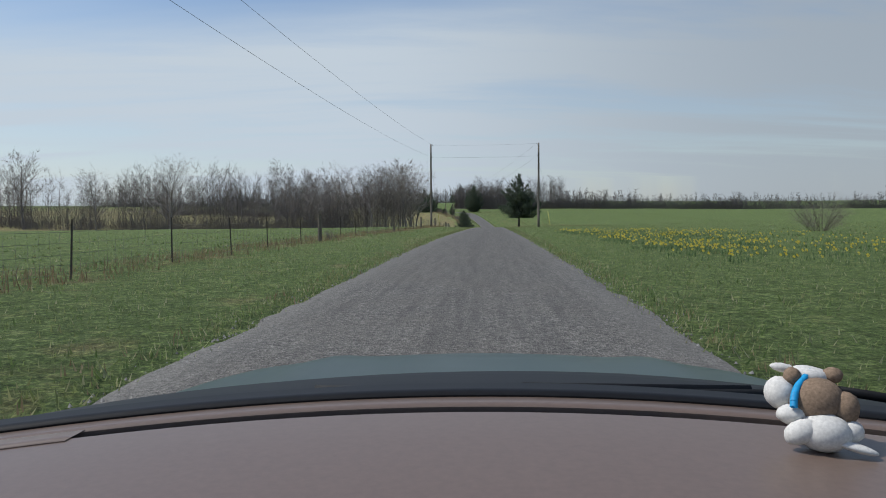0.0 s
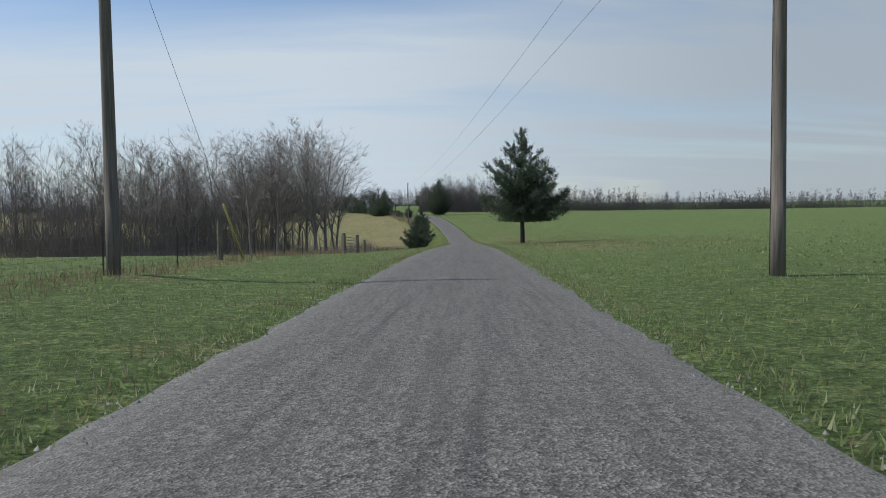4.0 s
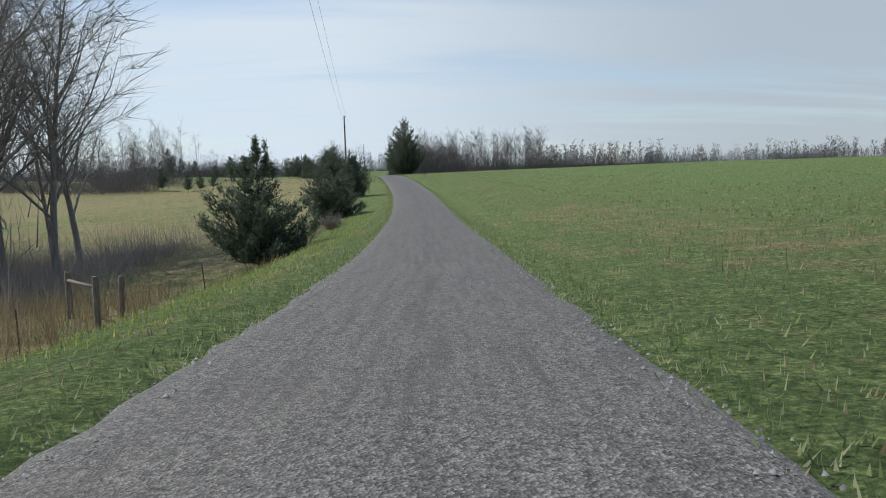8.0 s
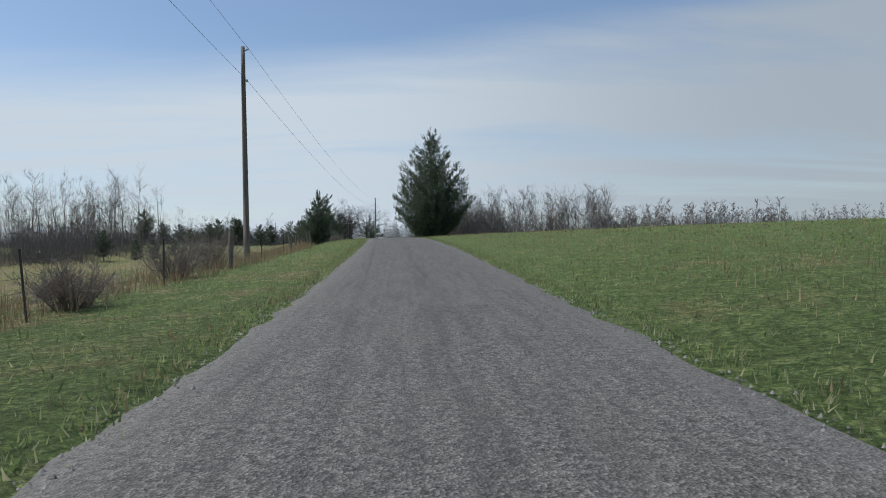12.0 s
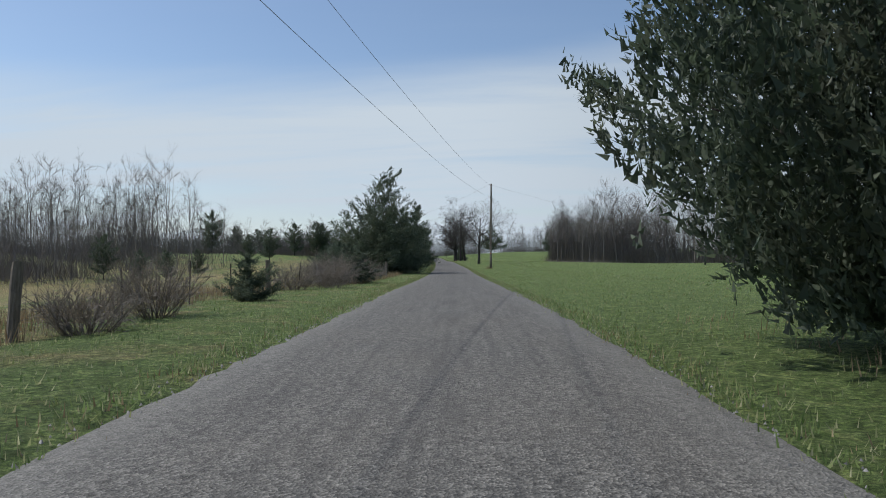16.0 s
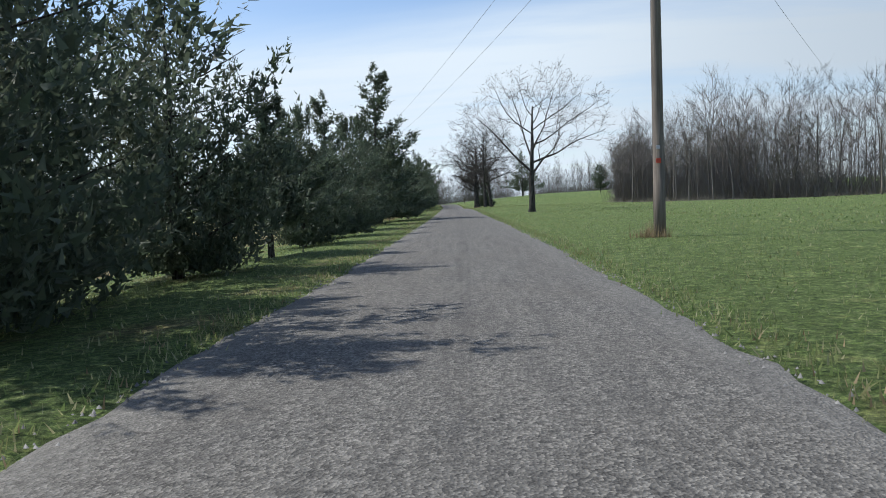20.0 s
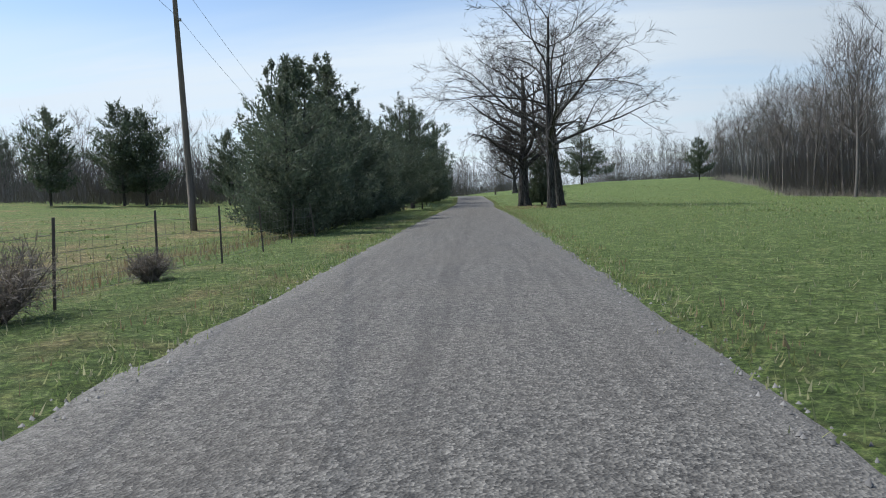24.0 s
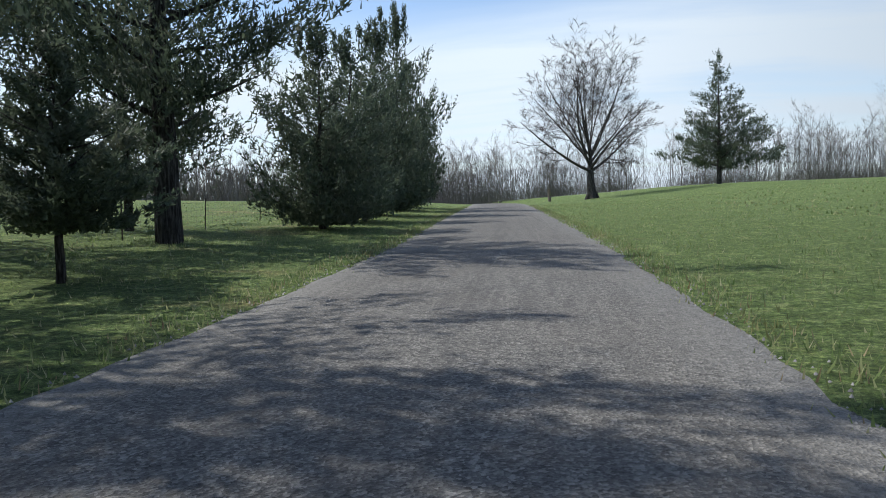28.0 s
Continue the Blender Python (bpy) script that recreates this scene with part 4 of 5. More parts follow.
woods([(-90, 556), (-33, 545), (-22, 552), (-12, 566)], 22, 75, 8, 14, 13, "thin leafless woods behind the pasture cedars", "near")
rng = random.Random(23)
for (x0, y0), (x1, y1), n, lo, hi in (((70, 700), (54, 585), 16, 16, 20), ((53, 585), (48, 550), 13, 14, 18), ((48, 548), (60, 528), 11, 17, 22.5), ((62, 528), (125, 520), 14, 21, 26)):
    run = math.hypot(x1 - x0, y1 - y0)
    for k in range(n):
        t, deep = (k + rng.random()) / n, rng.random() ** 1.5 * 9 - 0.8
        bare(rng.choice(("forest_a", "forest_b", "forest_c")), x0 + (x1 - x0) * t - (y1 - y0) / run * deep, y0 + (y1 - y0) * t + (x1 - x0) / run * deep, rng.uniform(lo, hi), "tall straight leafless tree at the edge of the woods",
             rng.uniform(0, 360), group="trees at the woods' edge", wide=rng.uniform(1.05, 1.5))


# ---- utility poles and lines ----
def cylinder(bm, p, q, r0, r1, n=10, caps=True):
    d = (q - p).normalized()
    a = d.orthogonal().normalized()
    c = d.cross(a)
    rings = []
    for e, r in ((p, r0), (q, r1)):
        rings.append([bm.verts.new(e + (a * math.cos(2 * math.pi * i / n) + c * math.sin(2 * math.pi * i / n)) * r) for i in range(n)])
    for i in range(n):
        f = bm.faces.new((rings[0][i], rings[0][(i + 1) % n], rings[1][(i + 1) % n], rings[1][i]))
        f.smooth = True
    if caps:
        bm.faces.new(rings[0][::-1]); bm.faces.new(rings[1])


def stick_mesh(p, q, r0, r1, n=10):
    bm = bmesh.new()
    cylinder(bm, Vector(p), Vector(q), r0, r1, n)
    return bm


def box_bm(sx, sy, sz, bevel=0.0):
    bm = bmesh.new()
    bmesh.ops.create_cube(bm, size=1.0, matrix=Matrix.Diagonal((sx, sy, sz, 1)))
    if bevel:
        bmesh.ops.bevel(bm, geom=bm.edges[:], offset=bevel, segments=2, affect="EDGES")
    return bm


ATTACH = {}


def utility_pole(key, x, y, height, label, lean=(0, 0), side=1):
    z = land1(x, y)
    e = new("utility_pole")
    e.location = (x, y, z)
    lx, ly = lean
    bm = bmesh.new()
    k = 6
    for i in range(k):
        h0, h1 = -0.4 + (height + 0.4) * i / k, -0.4 + (height + 0.4) * (i + 1) / k
        cylinder(bm, Vector((lx * h0, ly * h0, h0)), Vector((lx * h1, ly * h1, h1)), 0.16 - 0.06 * i / k, 0.16 - 0.06 * (i + 1) / k, 12, i in (0, k - 1))
    bmesh.ops.remove_doubles(bm, verts=bm.verts[:], dist=0.012)
    part("shaft", bm, M_POLE, e)
    top, low = Vector((lx * height, ly * height, height)), Vector((lx * (height - 1.75), ly * (height - 1.75), height - 1.75))
    part("insulator", stick_mesh(top + Vector((side * 0.10, 0, -0.22)), top + Vector((side * 0.30, 0, -0.10)), 0.03, 0.055, 8), M_CERAMIC, e, "grey porcelain insulator")
    part("bracket", stick_mesh(low + Vector((0, 0, 0)), low + Vector((side * 0.2, 0, 0)), 0.02, 0.02, 6), M_TPOST, e)
    part("spool", stick_mesh(low + Vector((side * 0.18, 0, -0.06)), low + Vector((side * 0.18, 0, 0.06)), 0.05, 0.05, 8), M_CERAMIC, e)
    part("ground_wire", stick_mesh((lx * 0 - 0.15, 0.06, 0.0), (lx * height - 0.10, 0.05, height - 0.3), 0.008, 0.008, 4), M_TPOST, e)
    ATTACH[key] = (Vector((x, y, z)) + top + Vector((side * 0.28, 0, -0.10)), Vector((x, y, z)) + low + Vector((side * 0.2, 0, 0)))
    return tagged(e, label, "utility pole", "utility poles along the road")


PL = "weathered grey wooden utility pole with two line insulators"
utility_pole("Z", -15.0, -25.0, 11.3, PL)
utility_pole("L", 5.5, 99.7, 11.3, PL, (0.004, 0))
utility_pole("R", 19.8, 96.4, 11.3, PL, (0.004, 0), -1)
utility_pole("C", 23.8, 278.7, 10.9, PL)
E_pole = utility_pole("E", 30.9, 411.5, 11.2, "weathered utility pole with a small red tag in the grass", (0.008, 0), -1)
utility_pole("F", 5.7, 498.5, 10.9, "leaning weathered utility pole inside the fence", (-0.02, -0.02))
utility_pole("G", -12.3, 564.7, 10.2, PL)
utility_pole("S", 84.0, 512.0, 10.5, PL)
part("tag", stick_mesh((-0.02, -0.16, 2.0), (-0.02, -0.168, 2.0 + 0.001), 0.09, 0.09, 4), simple("red_tag", (0.45, 0.06, 0.04), (0.55, 0.1, 0.06), 8.0), E_pole, "red metal tag")
part("tag_plate", stick_mesh((-0.02, -0.16, 2.35), (-0.02, -0.168, 2.351), 0.07, 0.07, 4), M_CERAMIC, E_pole)


def cable(a, b, sag, r=0.008, name="power_line"):
    bm = bmesh.new()
    k = 22
    prev = None
    for i in range(k + 1):
        t = i / k
        p = a.lerp(b, t) - Vector((0, 0, sag * 4 * t * (1 - t)))
        if prev is not None:
            cylinder(bm, prev, p, r, r, 4, False)
        prev = p
    bmesh.ops.remove_doubles(bm, verts=bm.verts[:], dist=0.004)
    me = bpy.data.meshes.new(name)
    bm.to_mesh(me); bm.free()
    me.materials.append(M_CABLE)
    return tagged(new(name, me), "thin grey overhead power line between poles", "power line", "overhead lines")


for a, b2, sag in (("Z", "L", 1.3), ("L", "R", 0.12), ("R", "C", 2.0), ("C", "E", 1.5), ("E", "F", 1.0), ("F", "G", 0.9)):
    cable(ATTACH[a][0], ATTACH[b2][0], sag)
    cable(ATTACH[a][1], ATTACH[b2][1], sag * 1.1)
cable(ATTACH["E"][0], ATTACH["S"][0], 1.4)
# stays of the first pair of poles
for (px, py), (gx, gy) in (((19.8, 96.4), (19.8, 89.1)), ((5.5, 99.7), (7.2, 107.5))):
    g = new("guy_wire")
    top = Vector((px, py, land1(px, py) + 9.4))
    foot = Vector((gx, gy, land1(gx, gy)))
    g.location = foot
    part("stay", stick_mesh((0, 0, -0.05), top - foot, 0.007, 0.007, 4), M_WIRE, g)
    way = (top - foot).normalized()
    part("guard", stick_mesh(way * 0.1, way * 2.5, 0.035, 0.035, 8), simple("guard_plastic", (0.42, 0.38, 0.10), (0.55, 0.5, 0.16), 2.0, rough=0.6), g, "faded yellow plastic guard")
    tagged(g, "steel guy wire with a yellow guard beside the pole", "guy wire", "guy wires")


# ---- fences ----
def tpost_mesh():
    bm = box_bm(0.036, 0.008, 1.42)
    b2 = box_bm(0.008, 0.034, 1.42)
    me = bpy.data.meshes.new("t"); b2.to_mesh(me); b2.free()
    for v in me.vertices:
        v.co.y += 0.018
    bm.from_mesh(me)
    for k in range(9):
        s = bmesh.ops.create_cube(bm, size=1.0, matrix=Matrix.Translation((0, -0.008, -0.55 + k * 0.14)) @ Matrix.Diagonal((0.02, 0.012, 0.02, 1)))
    bmesh.ops.translate(bm, verts=bm.verts[:], vec=(0, 0, 0.56))
    out = bpy.data.meshes.new("post")
    bm.to_mesh(out); bm.free()
    out.materials.append(M_TPOST)
    return out


def wpost_mesh(seed, r=0.095, h=1.45):
    rng = random.Random(seed)
    bm = bmesh.new()
    n, rings = 9, []
    for k in range(6):
        z = -0.3 + (h + 0.3) * k / 5
        rr = r * (1 - 0.06 * k / 5) * rng.uniform(0.96, 1.05)
        if k == 5:
            rr *= 0.9
        rings.append([bm.verts.new((math.cos(2 * math.pi * i / n) * rr * rng.uniform(0.93, 1.07), math.sin(2 * math.pi * i / n) * rr, z + (rng.uniform(-0.03, 0.02) if k == 5 else 0))) for i in range(n)])
    for k in range(5):
        for i in range(n):
            bm.faces.new((rings[k][i], rings[k][(i + 1) % n], rings[k + 1][(i + 1) % n], rings[k + 1][i]))
    bm.faces.new(rings[-1])
    me = bpy.data.meshes.new("post")
    bm.to_mesh(me); bm.free()
    me.materials.append(M_POST)
    return me


TPOST = tpost_mesh()
WPOST = [wpost_mesh(i) for i in range(3)]


def fence(y0, y1, line, label, step=4.7, wood_every=5, seed=0, lean=2.0, jitter=0.15, woods=None, tall=0.85):
    """Wire fence whose distance from the road's middle is given along the way."""
    rng = random.Random(seed)
    e = new("wire_fence")
    pts = []
    y, k = y0, 0
    while y <= y1:
        d = np.interp(y, line[0], line[1])
        x = float(road_x(y)) + d + rng.uniform(-0.1, 0.1)
        z = land1(x, y)
        if not pts:
            e.location = (x, y, z)
            org = Vector((x, y, z))
        wood = k in woods if woods else k % wood_every == wood_every - 1 or k == 0
        me = WPOST[rng.randrange(3)] if wood else TPOST
        ob = new("post", me)
        ob.parent = e
        ob.matrix_local = Matrix.Translation(Vector((x, y, z)) - org) @ pose(0, 0, 0, rng.gauss(0, lean), rng.gauss(0, lean), rng.uniform(0, 20)) @ Matrix.Diagonal((1, 1, tall * rng.uniform(0.93, 1.05), 1))
        if wood:
            ob["label"] = "round weathered wooden post"
        pts.append(Vector((x, y, z)) - org)
        y += step * rng.uniform(1 - jitter, 1 + jitter)
        k += 1
    for h in (0.14, 0.34, 0.56, 0.80, 1.06):
        h *= tall
        s = Sticks()
        for a, b2 in zip(pts, pts[1:]):
            up = Vector((0, 0, h + rng.uniform(-0.02, 0.02)))
            m = a.lerp(b2, 0.5) + up - Vector((0, 0, 0.02))
            s.stick(a + up, m, 0.0035, 0.0035, 3); s.stick(m, b2 + up, 0.0035, 0.0035, 3)
        part("strand", mesh_np("strand", *s.arrays(), M_WIRE), M_WIRE, e)
    # stays of the woven wire
    s = Sticks()
    for a, b2 in zip(pts, pts[1:]):
        m = int((b2 - a).length / 0.3)
        for i in range(1, m):
            p = a.lerp(b2, i / m)
            s.stick(p + Vector((0, 0, 0.12)), p + Vector((0, 0, 1.06 * tall)), 0.0022, 0.0022, 3)
    ob = part("woven_wire", mesh_np("woven_wire", *s.arrays(), M_WIRE), M_WIRE, e)
    ob["kind"] = "stuff"
    return tagged(e, label, "fence", "pasture fences")


FL = "wire pasture fence on steel and wooden posts in rough grass"
fence(-18.48, 132, ((0, 60, 100, 135), (-7.5, -7.5, -7.9, -8.2)), FL, step=4.06, seed=1, lean=1.0, jitter=0.012, woods=(1, 7, 13, 19, 25, 31, 37), tall=0.87)
fence(141, 197, ((140, 165, 184, 197), (-8.2, -8.6, -9.6, -7.0)), FL, seed=2)
fence(200, 226.5, ((200, 204, 226), (-6.2, -6.2, -5.8)), FL, step=3.74, seed=12, jitter=0.0, woods=(0, 7))
fence(232.8, 284, ((232, 240, 252, 284), (-6.6, -6.8, -6.0, -6.2)), FL, step=6.5, seed=3, lean=3, jitter=0.02, woods=(5,))
fence(287, 322, ((287, 299, 321), (-6.8, -8.6, -8.4)), "old wire fence with leaning posts in dry grass", seed=4, lean=7)
fence(327, 374, ((326, 345, 358, 368, 376), (-7.0, -6.0, -4.8, -4.8, -5.6)), FL, step=3.3, seed=5, lean=2, jitter=0.05)
fence(448.5, 490, ((446, 470, 477, 490), (-4.1, -4.2, -4.6, -4.6)), FL, step=2.75, seed=6, lean=3, jitter=0.04, woods=(0, 7))
fence(538, 600, ((538, 545, 600), (-9.2, -9.6, -9.2)), FL, seed=7, lean=2)

# braced corner in the dip
br = new("fence_brace")
br.location = (15.2, 184.6, land1(15.2, 184.6))
for dx, dy in ((-0.6, 1.0), (0.9, -1.2)):
    p = new("post", WPOST[0]); p.parent = br
    p.matrix_local = Matrix.Translation((dx, dy, land1(15.2 + dx, 184.6 + dy) - br.location.z))
part("rail", stick_mesh((-0.6, 1.0, 1.15), (0.9, -1.2, 1.17), 0.05, 0.045, 8), M_POST, br)
tagged(br, "weathered wooden fence brace with a top rail", "fence brace")

# field gate
M_GATE = simple("gate_paint", (0.10, 0.11, 0.10), (0.2, 0.2, 0.18), 4.0, rough=0.6, spec=0.4)
gt = new("field_gate")
gx, gy = float(road_x(137.2)) - 8.1, 137.2
gt.location = (gx, gy, land1(gx, gy))
hinge = Vector((float(road_x(132.6)) - 8.3 - gx, 132.6 - gy, land1(float(road_x(132.6)) - 8.3, 132.6) - gt.location.z))
near = Vector((0, -0.2, 0))
for h in (0.25, 0.47, 0.69, 0.91, 1.13, 1.33):
    part("bar", stick_mesh(near + Vector((0, 0, h)), hinge + Vector((0, 0.2, h)), 0.022, 0.022, 8), M_GATE, gt)
for e in (near, hinge + Vector((0, 0.2, 0)), near.lerp(hinge, 0.5)):
    part("upright", stick_mesh(e + Vector((0, 0, 0.22)), e + Vector((0, 0, 1.36)), 0.024, 0.024, 8), M_GATE, gt)
tagged(gt, "grey tubular steel field gate, closed, between posts", "gate")
for v in (Vector((0, 0, 0)), hinge):
    p = new("gate_post", wpost_mesh(9, 0.15, 1.6))
    p.location = gt.location + v
    p.location.z = land1(p.location.x, p.location.y)
    tagged(p, "thick weathered wooden gate post in grass", "post", "gate posts")
st = new("stump_post", wpost_mesh(12, 0.22, 1.6))
st.location = (9.5, 633.6, land1(9.5, 633.6))
tagged(st, "broken grey tree stump on the rise", "stump")


# ---- grass, weeds and brush ----
def blades(xs, ys, heights, widths, per, seed, spread=0.06, bend=0.5, lift=0.0):
    """Tufts of single-triangle blades at the places given."""
    rng = np.random.RandomState(seed)
    n = len(xs)
    zs = land(xs, ys) + lift
    out = []
    for j in range(per):
        bx, by = xs + rng.normal(0, spread, n), ys + rng.normal(0, spread, n)
        a = rng.rand(n) * 2 * np.pi
        lean = rng.rand(n) * bend * heights
        h = heights * rng.uniform(0.55, 1.2, n)
        ca, sa = np.cos(a), np.sin(a)
        t = rng.rand(n) * 2 * np.pi
        tri = np.stack([np.stack([bx - ca * widths, by - sa * widths, zs - 0.02], 1), np.stack([bx + ca * widths, by + sa * widths, zs - 0.02], 1),
                        np.stack([bx + np.cos(t) * lean, by + np.sin(t) * lean, zs + h], 1)], 1)
        out.append(tri.reshape(-1, 3))
    V = np.concatenate(out)
    return V, np.arange(len(V)).reshape(-1, 3)


def strewn(n, y0, y1, d0, d1, seed, power=1.0):
    rng = np.random.RandomState(seed)
    ys = rng.uniform(y0, y1, n)
    ds = d0 + (d1 - d0) * rng.rand(n) ** power
    return road_x(ys) + ds, ys, rng


items = []
for d0, d1, n, sd in ((-2.3, -8.5, 52000, 1), (2.3, 11.0, 62000, 2)):
    xs, ys, r = strewn(n, 2, 600, d0, d1, sd, 1.25)
    items.append(blades(xs, ys, r.uniform(0.035, 0.09, n), r.uniform(0.007, 0.016, n), 2, sd, 0.14, 1.0))
for d0, d1, n, sd in ((-8.5, -40, 16000, 3), (11, 60, 34000, 4)):
    xs, ys, r = strewn(n, 2, 600, d0, d1, sd, 1.6)
    items.append(blades(xs, ys, r.uniform(0.05, 0.11, n), r.uniform(0.025, 0.055, n), 2, sd, 0.25, 1.2))
for sd in (-1, 1):
    n = 15000
    ys = np.random.RandomState(80 + sd).uniform(2, 600, n)
    r = np.random.RandomState(90 + sd)
    xs = road_x(ys) + sd * (np.interp(ys, *HALF) + r.normal(0.16, 0.14, n))
    items.append(blades(xs, ys, r.uniform(0.03, 0.09, n), r.uniform(0.006, 0.013, n), 2, 95 + sd, 0.08, 1.2, 0.03))
V, F = merged(items)
tagged(new("grass", mesh_np("grass", V, F, M_GRASS)), "tufted green grass on verges and pasture", "grass", kind="stuff")

# dry stalks along the fence and on the banks
items = []
for d0, d1, y0, y1, n, hl, hh, sd in ((-6.9, -9.0, 0, 130, 3000, 0.1, 0.35, 1), (-9.0, -17, 146, 190, 5200, 0.4, 1.3, 2), (-5.6, -8.4, 190, 290, 3000, 0.2, 0.6, 3), (-6.6, -10, 290, 350, 2600, 0.15, 0.5, 4), (-4.6, -7, 350, 385, 1200, 0.15, 0.5, 9), (-5.2, -8, 445, 495, 1100, 0.1, 0.4, 5),
                                      (4, 20, 120, 330, 6000, 0.1, 0.3, 6), (-2.3, -2.9, 0, 600, 2600, 0.03, 0.12, 7), (2.25, 2.8, 0, 600, 2600, 0.03, 0.12, 8)):
    xs, ys, r = strewn(n, y0, y1, d0, d1, 20 + sd)
    items.append(blades(xs, ys, r.uniform(hl, hh, n), r.uniform(0.006, 0.014, n), 3, 30 + sd, 0.1))
r = np.random.RandomState(61)
items.append(blades(30.7 + r.normal(0, 0.22, 90), 411.3 + r.normal(0, 0.22, 90), r.uniform(0.15, 0.5, 90), r.uniform(0.006, 0.012, 90), 3, 62, 0.08))
V, F = merged(items)
tagged(new("dry_grass", mesh_np("dry_grass", V, F, M_DRYGRASS)), "dry tan grass stalks along fence and banks", "dry grass", kind="stuff")


def shrub(x, y, height, wide, seed, label, stems=60):
    rng = random.Random(seed)
    s, t = Sticks(), Sticks()
    for k in range(stems):
        a = rng.uniform(0, 6.28)
        p = Vector((math.cos(a) * rng.uniform(0, 0.25) * wide, math.sin(a) * rng.uniform(0, 0.25) * wide, -0.05))
        way = Vector((math.cos(a) * rng.uniform(0.1, 1.2), math.sin(a) * rng.uniform(0.1, 1.2), 1)).normalized()
        q = p + way * height * rng.uniform(0.4, 0.75)
        s.stick(p, q, 0.010, 0.005, 3)
        for j in range(9):
            b0 = p.lerp(q, rng.uniform(0.2, 1))
            w2 = (way + rv(rng) * 0.9).normalized()
            e2 = b0 + w2 * height * rng.uniform(0.15, 0.4)
            t.slip(b0, e2, 0.006, w2.orthogonal().normalized())
            for i in range(3):
                c0 = b0.lerp(e2, rng.uniform(0.3, 1))
                w3 = (w2 + rv(rng)).normalized()
                t.slip(c0, c0 + w3 * height * 0.16, 0.004, w3.orthogonal().normalized())
    e = new("shrub")
    e.location = (x, y, land1(x, y))
    part("stem_clump", mesh_np("stem_clump", *s.arrays(), M_SHRUB), M_SHRUB, e)["kind"] = "stuff"
    part("crown", mesh_np("crown", *t.arrays(), M_SHRUB), M_SHRUB, e)["kind"] = "stuff"
    return tagged(e, label, "shrub", "roadside shrubs")


SB = "leafless tangled roadside shrub among dry grass"
for i, (x, y, h, w) in enumerate([(-3.0, 35.8, 0.9, 0.3), (28.2, 45.8, 3.1, 2.6), (23.6, 238.3, 1.3, 0.5), (23.9, 321.0, 1.5, 1.4), (25.4, 305.2, 1.3, 1.2), (24.9, 327.6, 1.2, 1.6), (24.8, 330.3, 1.7, 1.6), (24.6, 346.0, 1.7, 2.4), (23.9, 343.6, 1.5, 2.0),
                                  (23.2, 366.0, 1.1, 0.9), (22.8, 369.0, 0.9, 0.8), (15.4, 475.2, 1.25, 0.4), (15.2, 478.6, 0.62, 0.15), (24.0, 349.5, 1.9, 2.2), (23.3, 351.8, 2.1, 2.4), (24.4, 355.2, 1.8, 1.5), (25.0, 254.0, 1.2, 1.0), (24.6, 262.0, 1.6, 1.4),
                                  (24.3, 268.0, 2.0, 1.6), (22.3, 203.5, 1.2, 1.0)]):
    shrub(x, y, h, w, 200 + i, SB, 9 if i == 0 else 60)

# brush and saplings under the grove
rng = np.random.RandomState(77)
n = 12000
xs = np.concatenate([rng.uniform(-25, 13, n)]); ys = rng.uniform(180, 218, n)
ok = (xs - road_x(ys)) < -13.5
xs, ys = xs[ok], ys[ok]
V, F = blades(xs, ys, rng.uniform(0.6, 3.6, len(xs)) * rng.uniform(0.3, 1, len(xs)), rng.uniform(0.006, 0.014, len(xs)), 3, 78, 0.5, 0.9)
tagged(new("brush", mesh_np("brush", V, F, M_BRUSH)), "grey-brown brush and saplings under the grove", "brush", kind="stuff")

# brush and leaf litter along the foot of the woods
rng = np.random.RandomState(79)
n = 9000
t = rng.rand(n) * 3
ex, ey = np.interp(t, (0, 1, 1.6, 2, 3), (59, 54, 48, 60, 110)), np.interp(t, (0, 1, 1.6, 2, 3), (640, 585, 549, 528, 522))
xs, ys = ex + rng.normal(1.0, 1.1, n), ey + rng.normal(0.6, 1.1, n)
V, F = blades(xs, ys, 0.15 + 1.5 * rng.rand(n) ** 2.5, rng.uniform(0.008, 0.02, n), 3, 80, 0.5, 0.9)
tagged(new("brush", mesh_np("brush", V, F, M_BRUSH)), "brown brush and dead weeds along the foot of the woods", "brush", kind="stuff")

# loose stones along the road's edges
rng = np.random.RandomState(55)
n = 18000
ys = rng.uniform(0, 600, n)
sd = np.where(rng.rand(n) < 0.5, -1.0, 1.0)
ds = sd * (np.interp(ys, *HALF) + rng.normal(-0.08, 0.13, n))
xs = road_x(ys) + ds
inside = np.abs(ds) < np.interp(ys, *HALF)
zs = np.where(inside, road_z(ys) + 0.02 - 0.055 * np.minimum(np.abs(ds) / 2.3, 1) ** 2.2, land(xs, ys))
sz = rng.uniform(0.007, 0.02, n)
base = np.array([(-1, -0.6, -0.4), (1, -0.7, -0.4), (0.1, 1.1, -0.4), (0.1, 0, 1.0)])
a = rng.rand(n) * 6.28
ca, sa = np.cos(a), np.sin(a)
pts = base[None] * rng.uniform(0.6, 1.3, (n, 4, 3)) * sz[:, None, None]
V = np.stack([pts[..., 0] * ca[:, None] - pts[..., 1] * sa[:, None] + xs[:, None], pts[..., 0] * sa[:, None] + pts[..., 1] * ca[:, None] + ys[:, None], pts[..., 2] + zs[:, None] + sz[:, None] * 0.2], -1)
F = (np.arange(n)[:, None, None] * 4 + np.array([(0, 1, 3), (1, 2, 3), (2, 0, 3)])[None]).reshape(-1, 3)
M_STONE = leafy("gravel_stone", (0.08, 0.08, 0.08), (0.25, 0.245, 0.235), (0.18, 0.165, 0.15), 0.0)
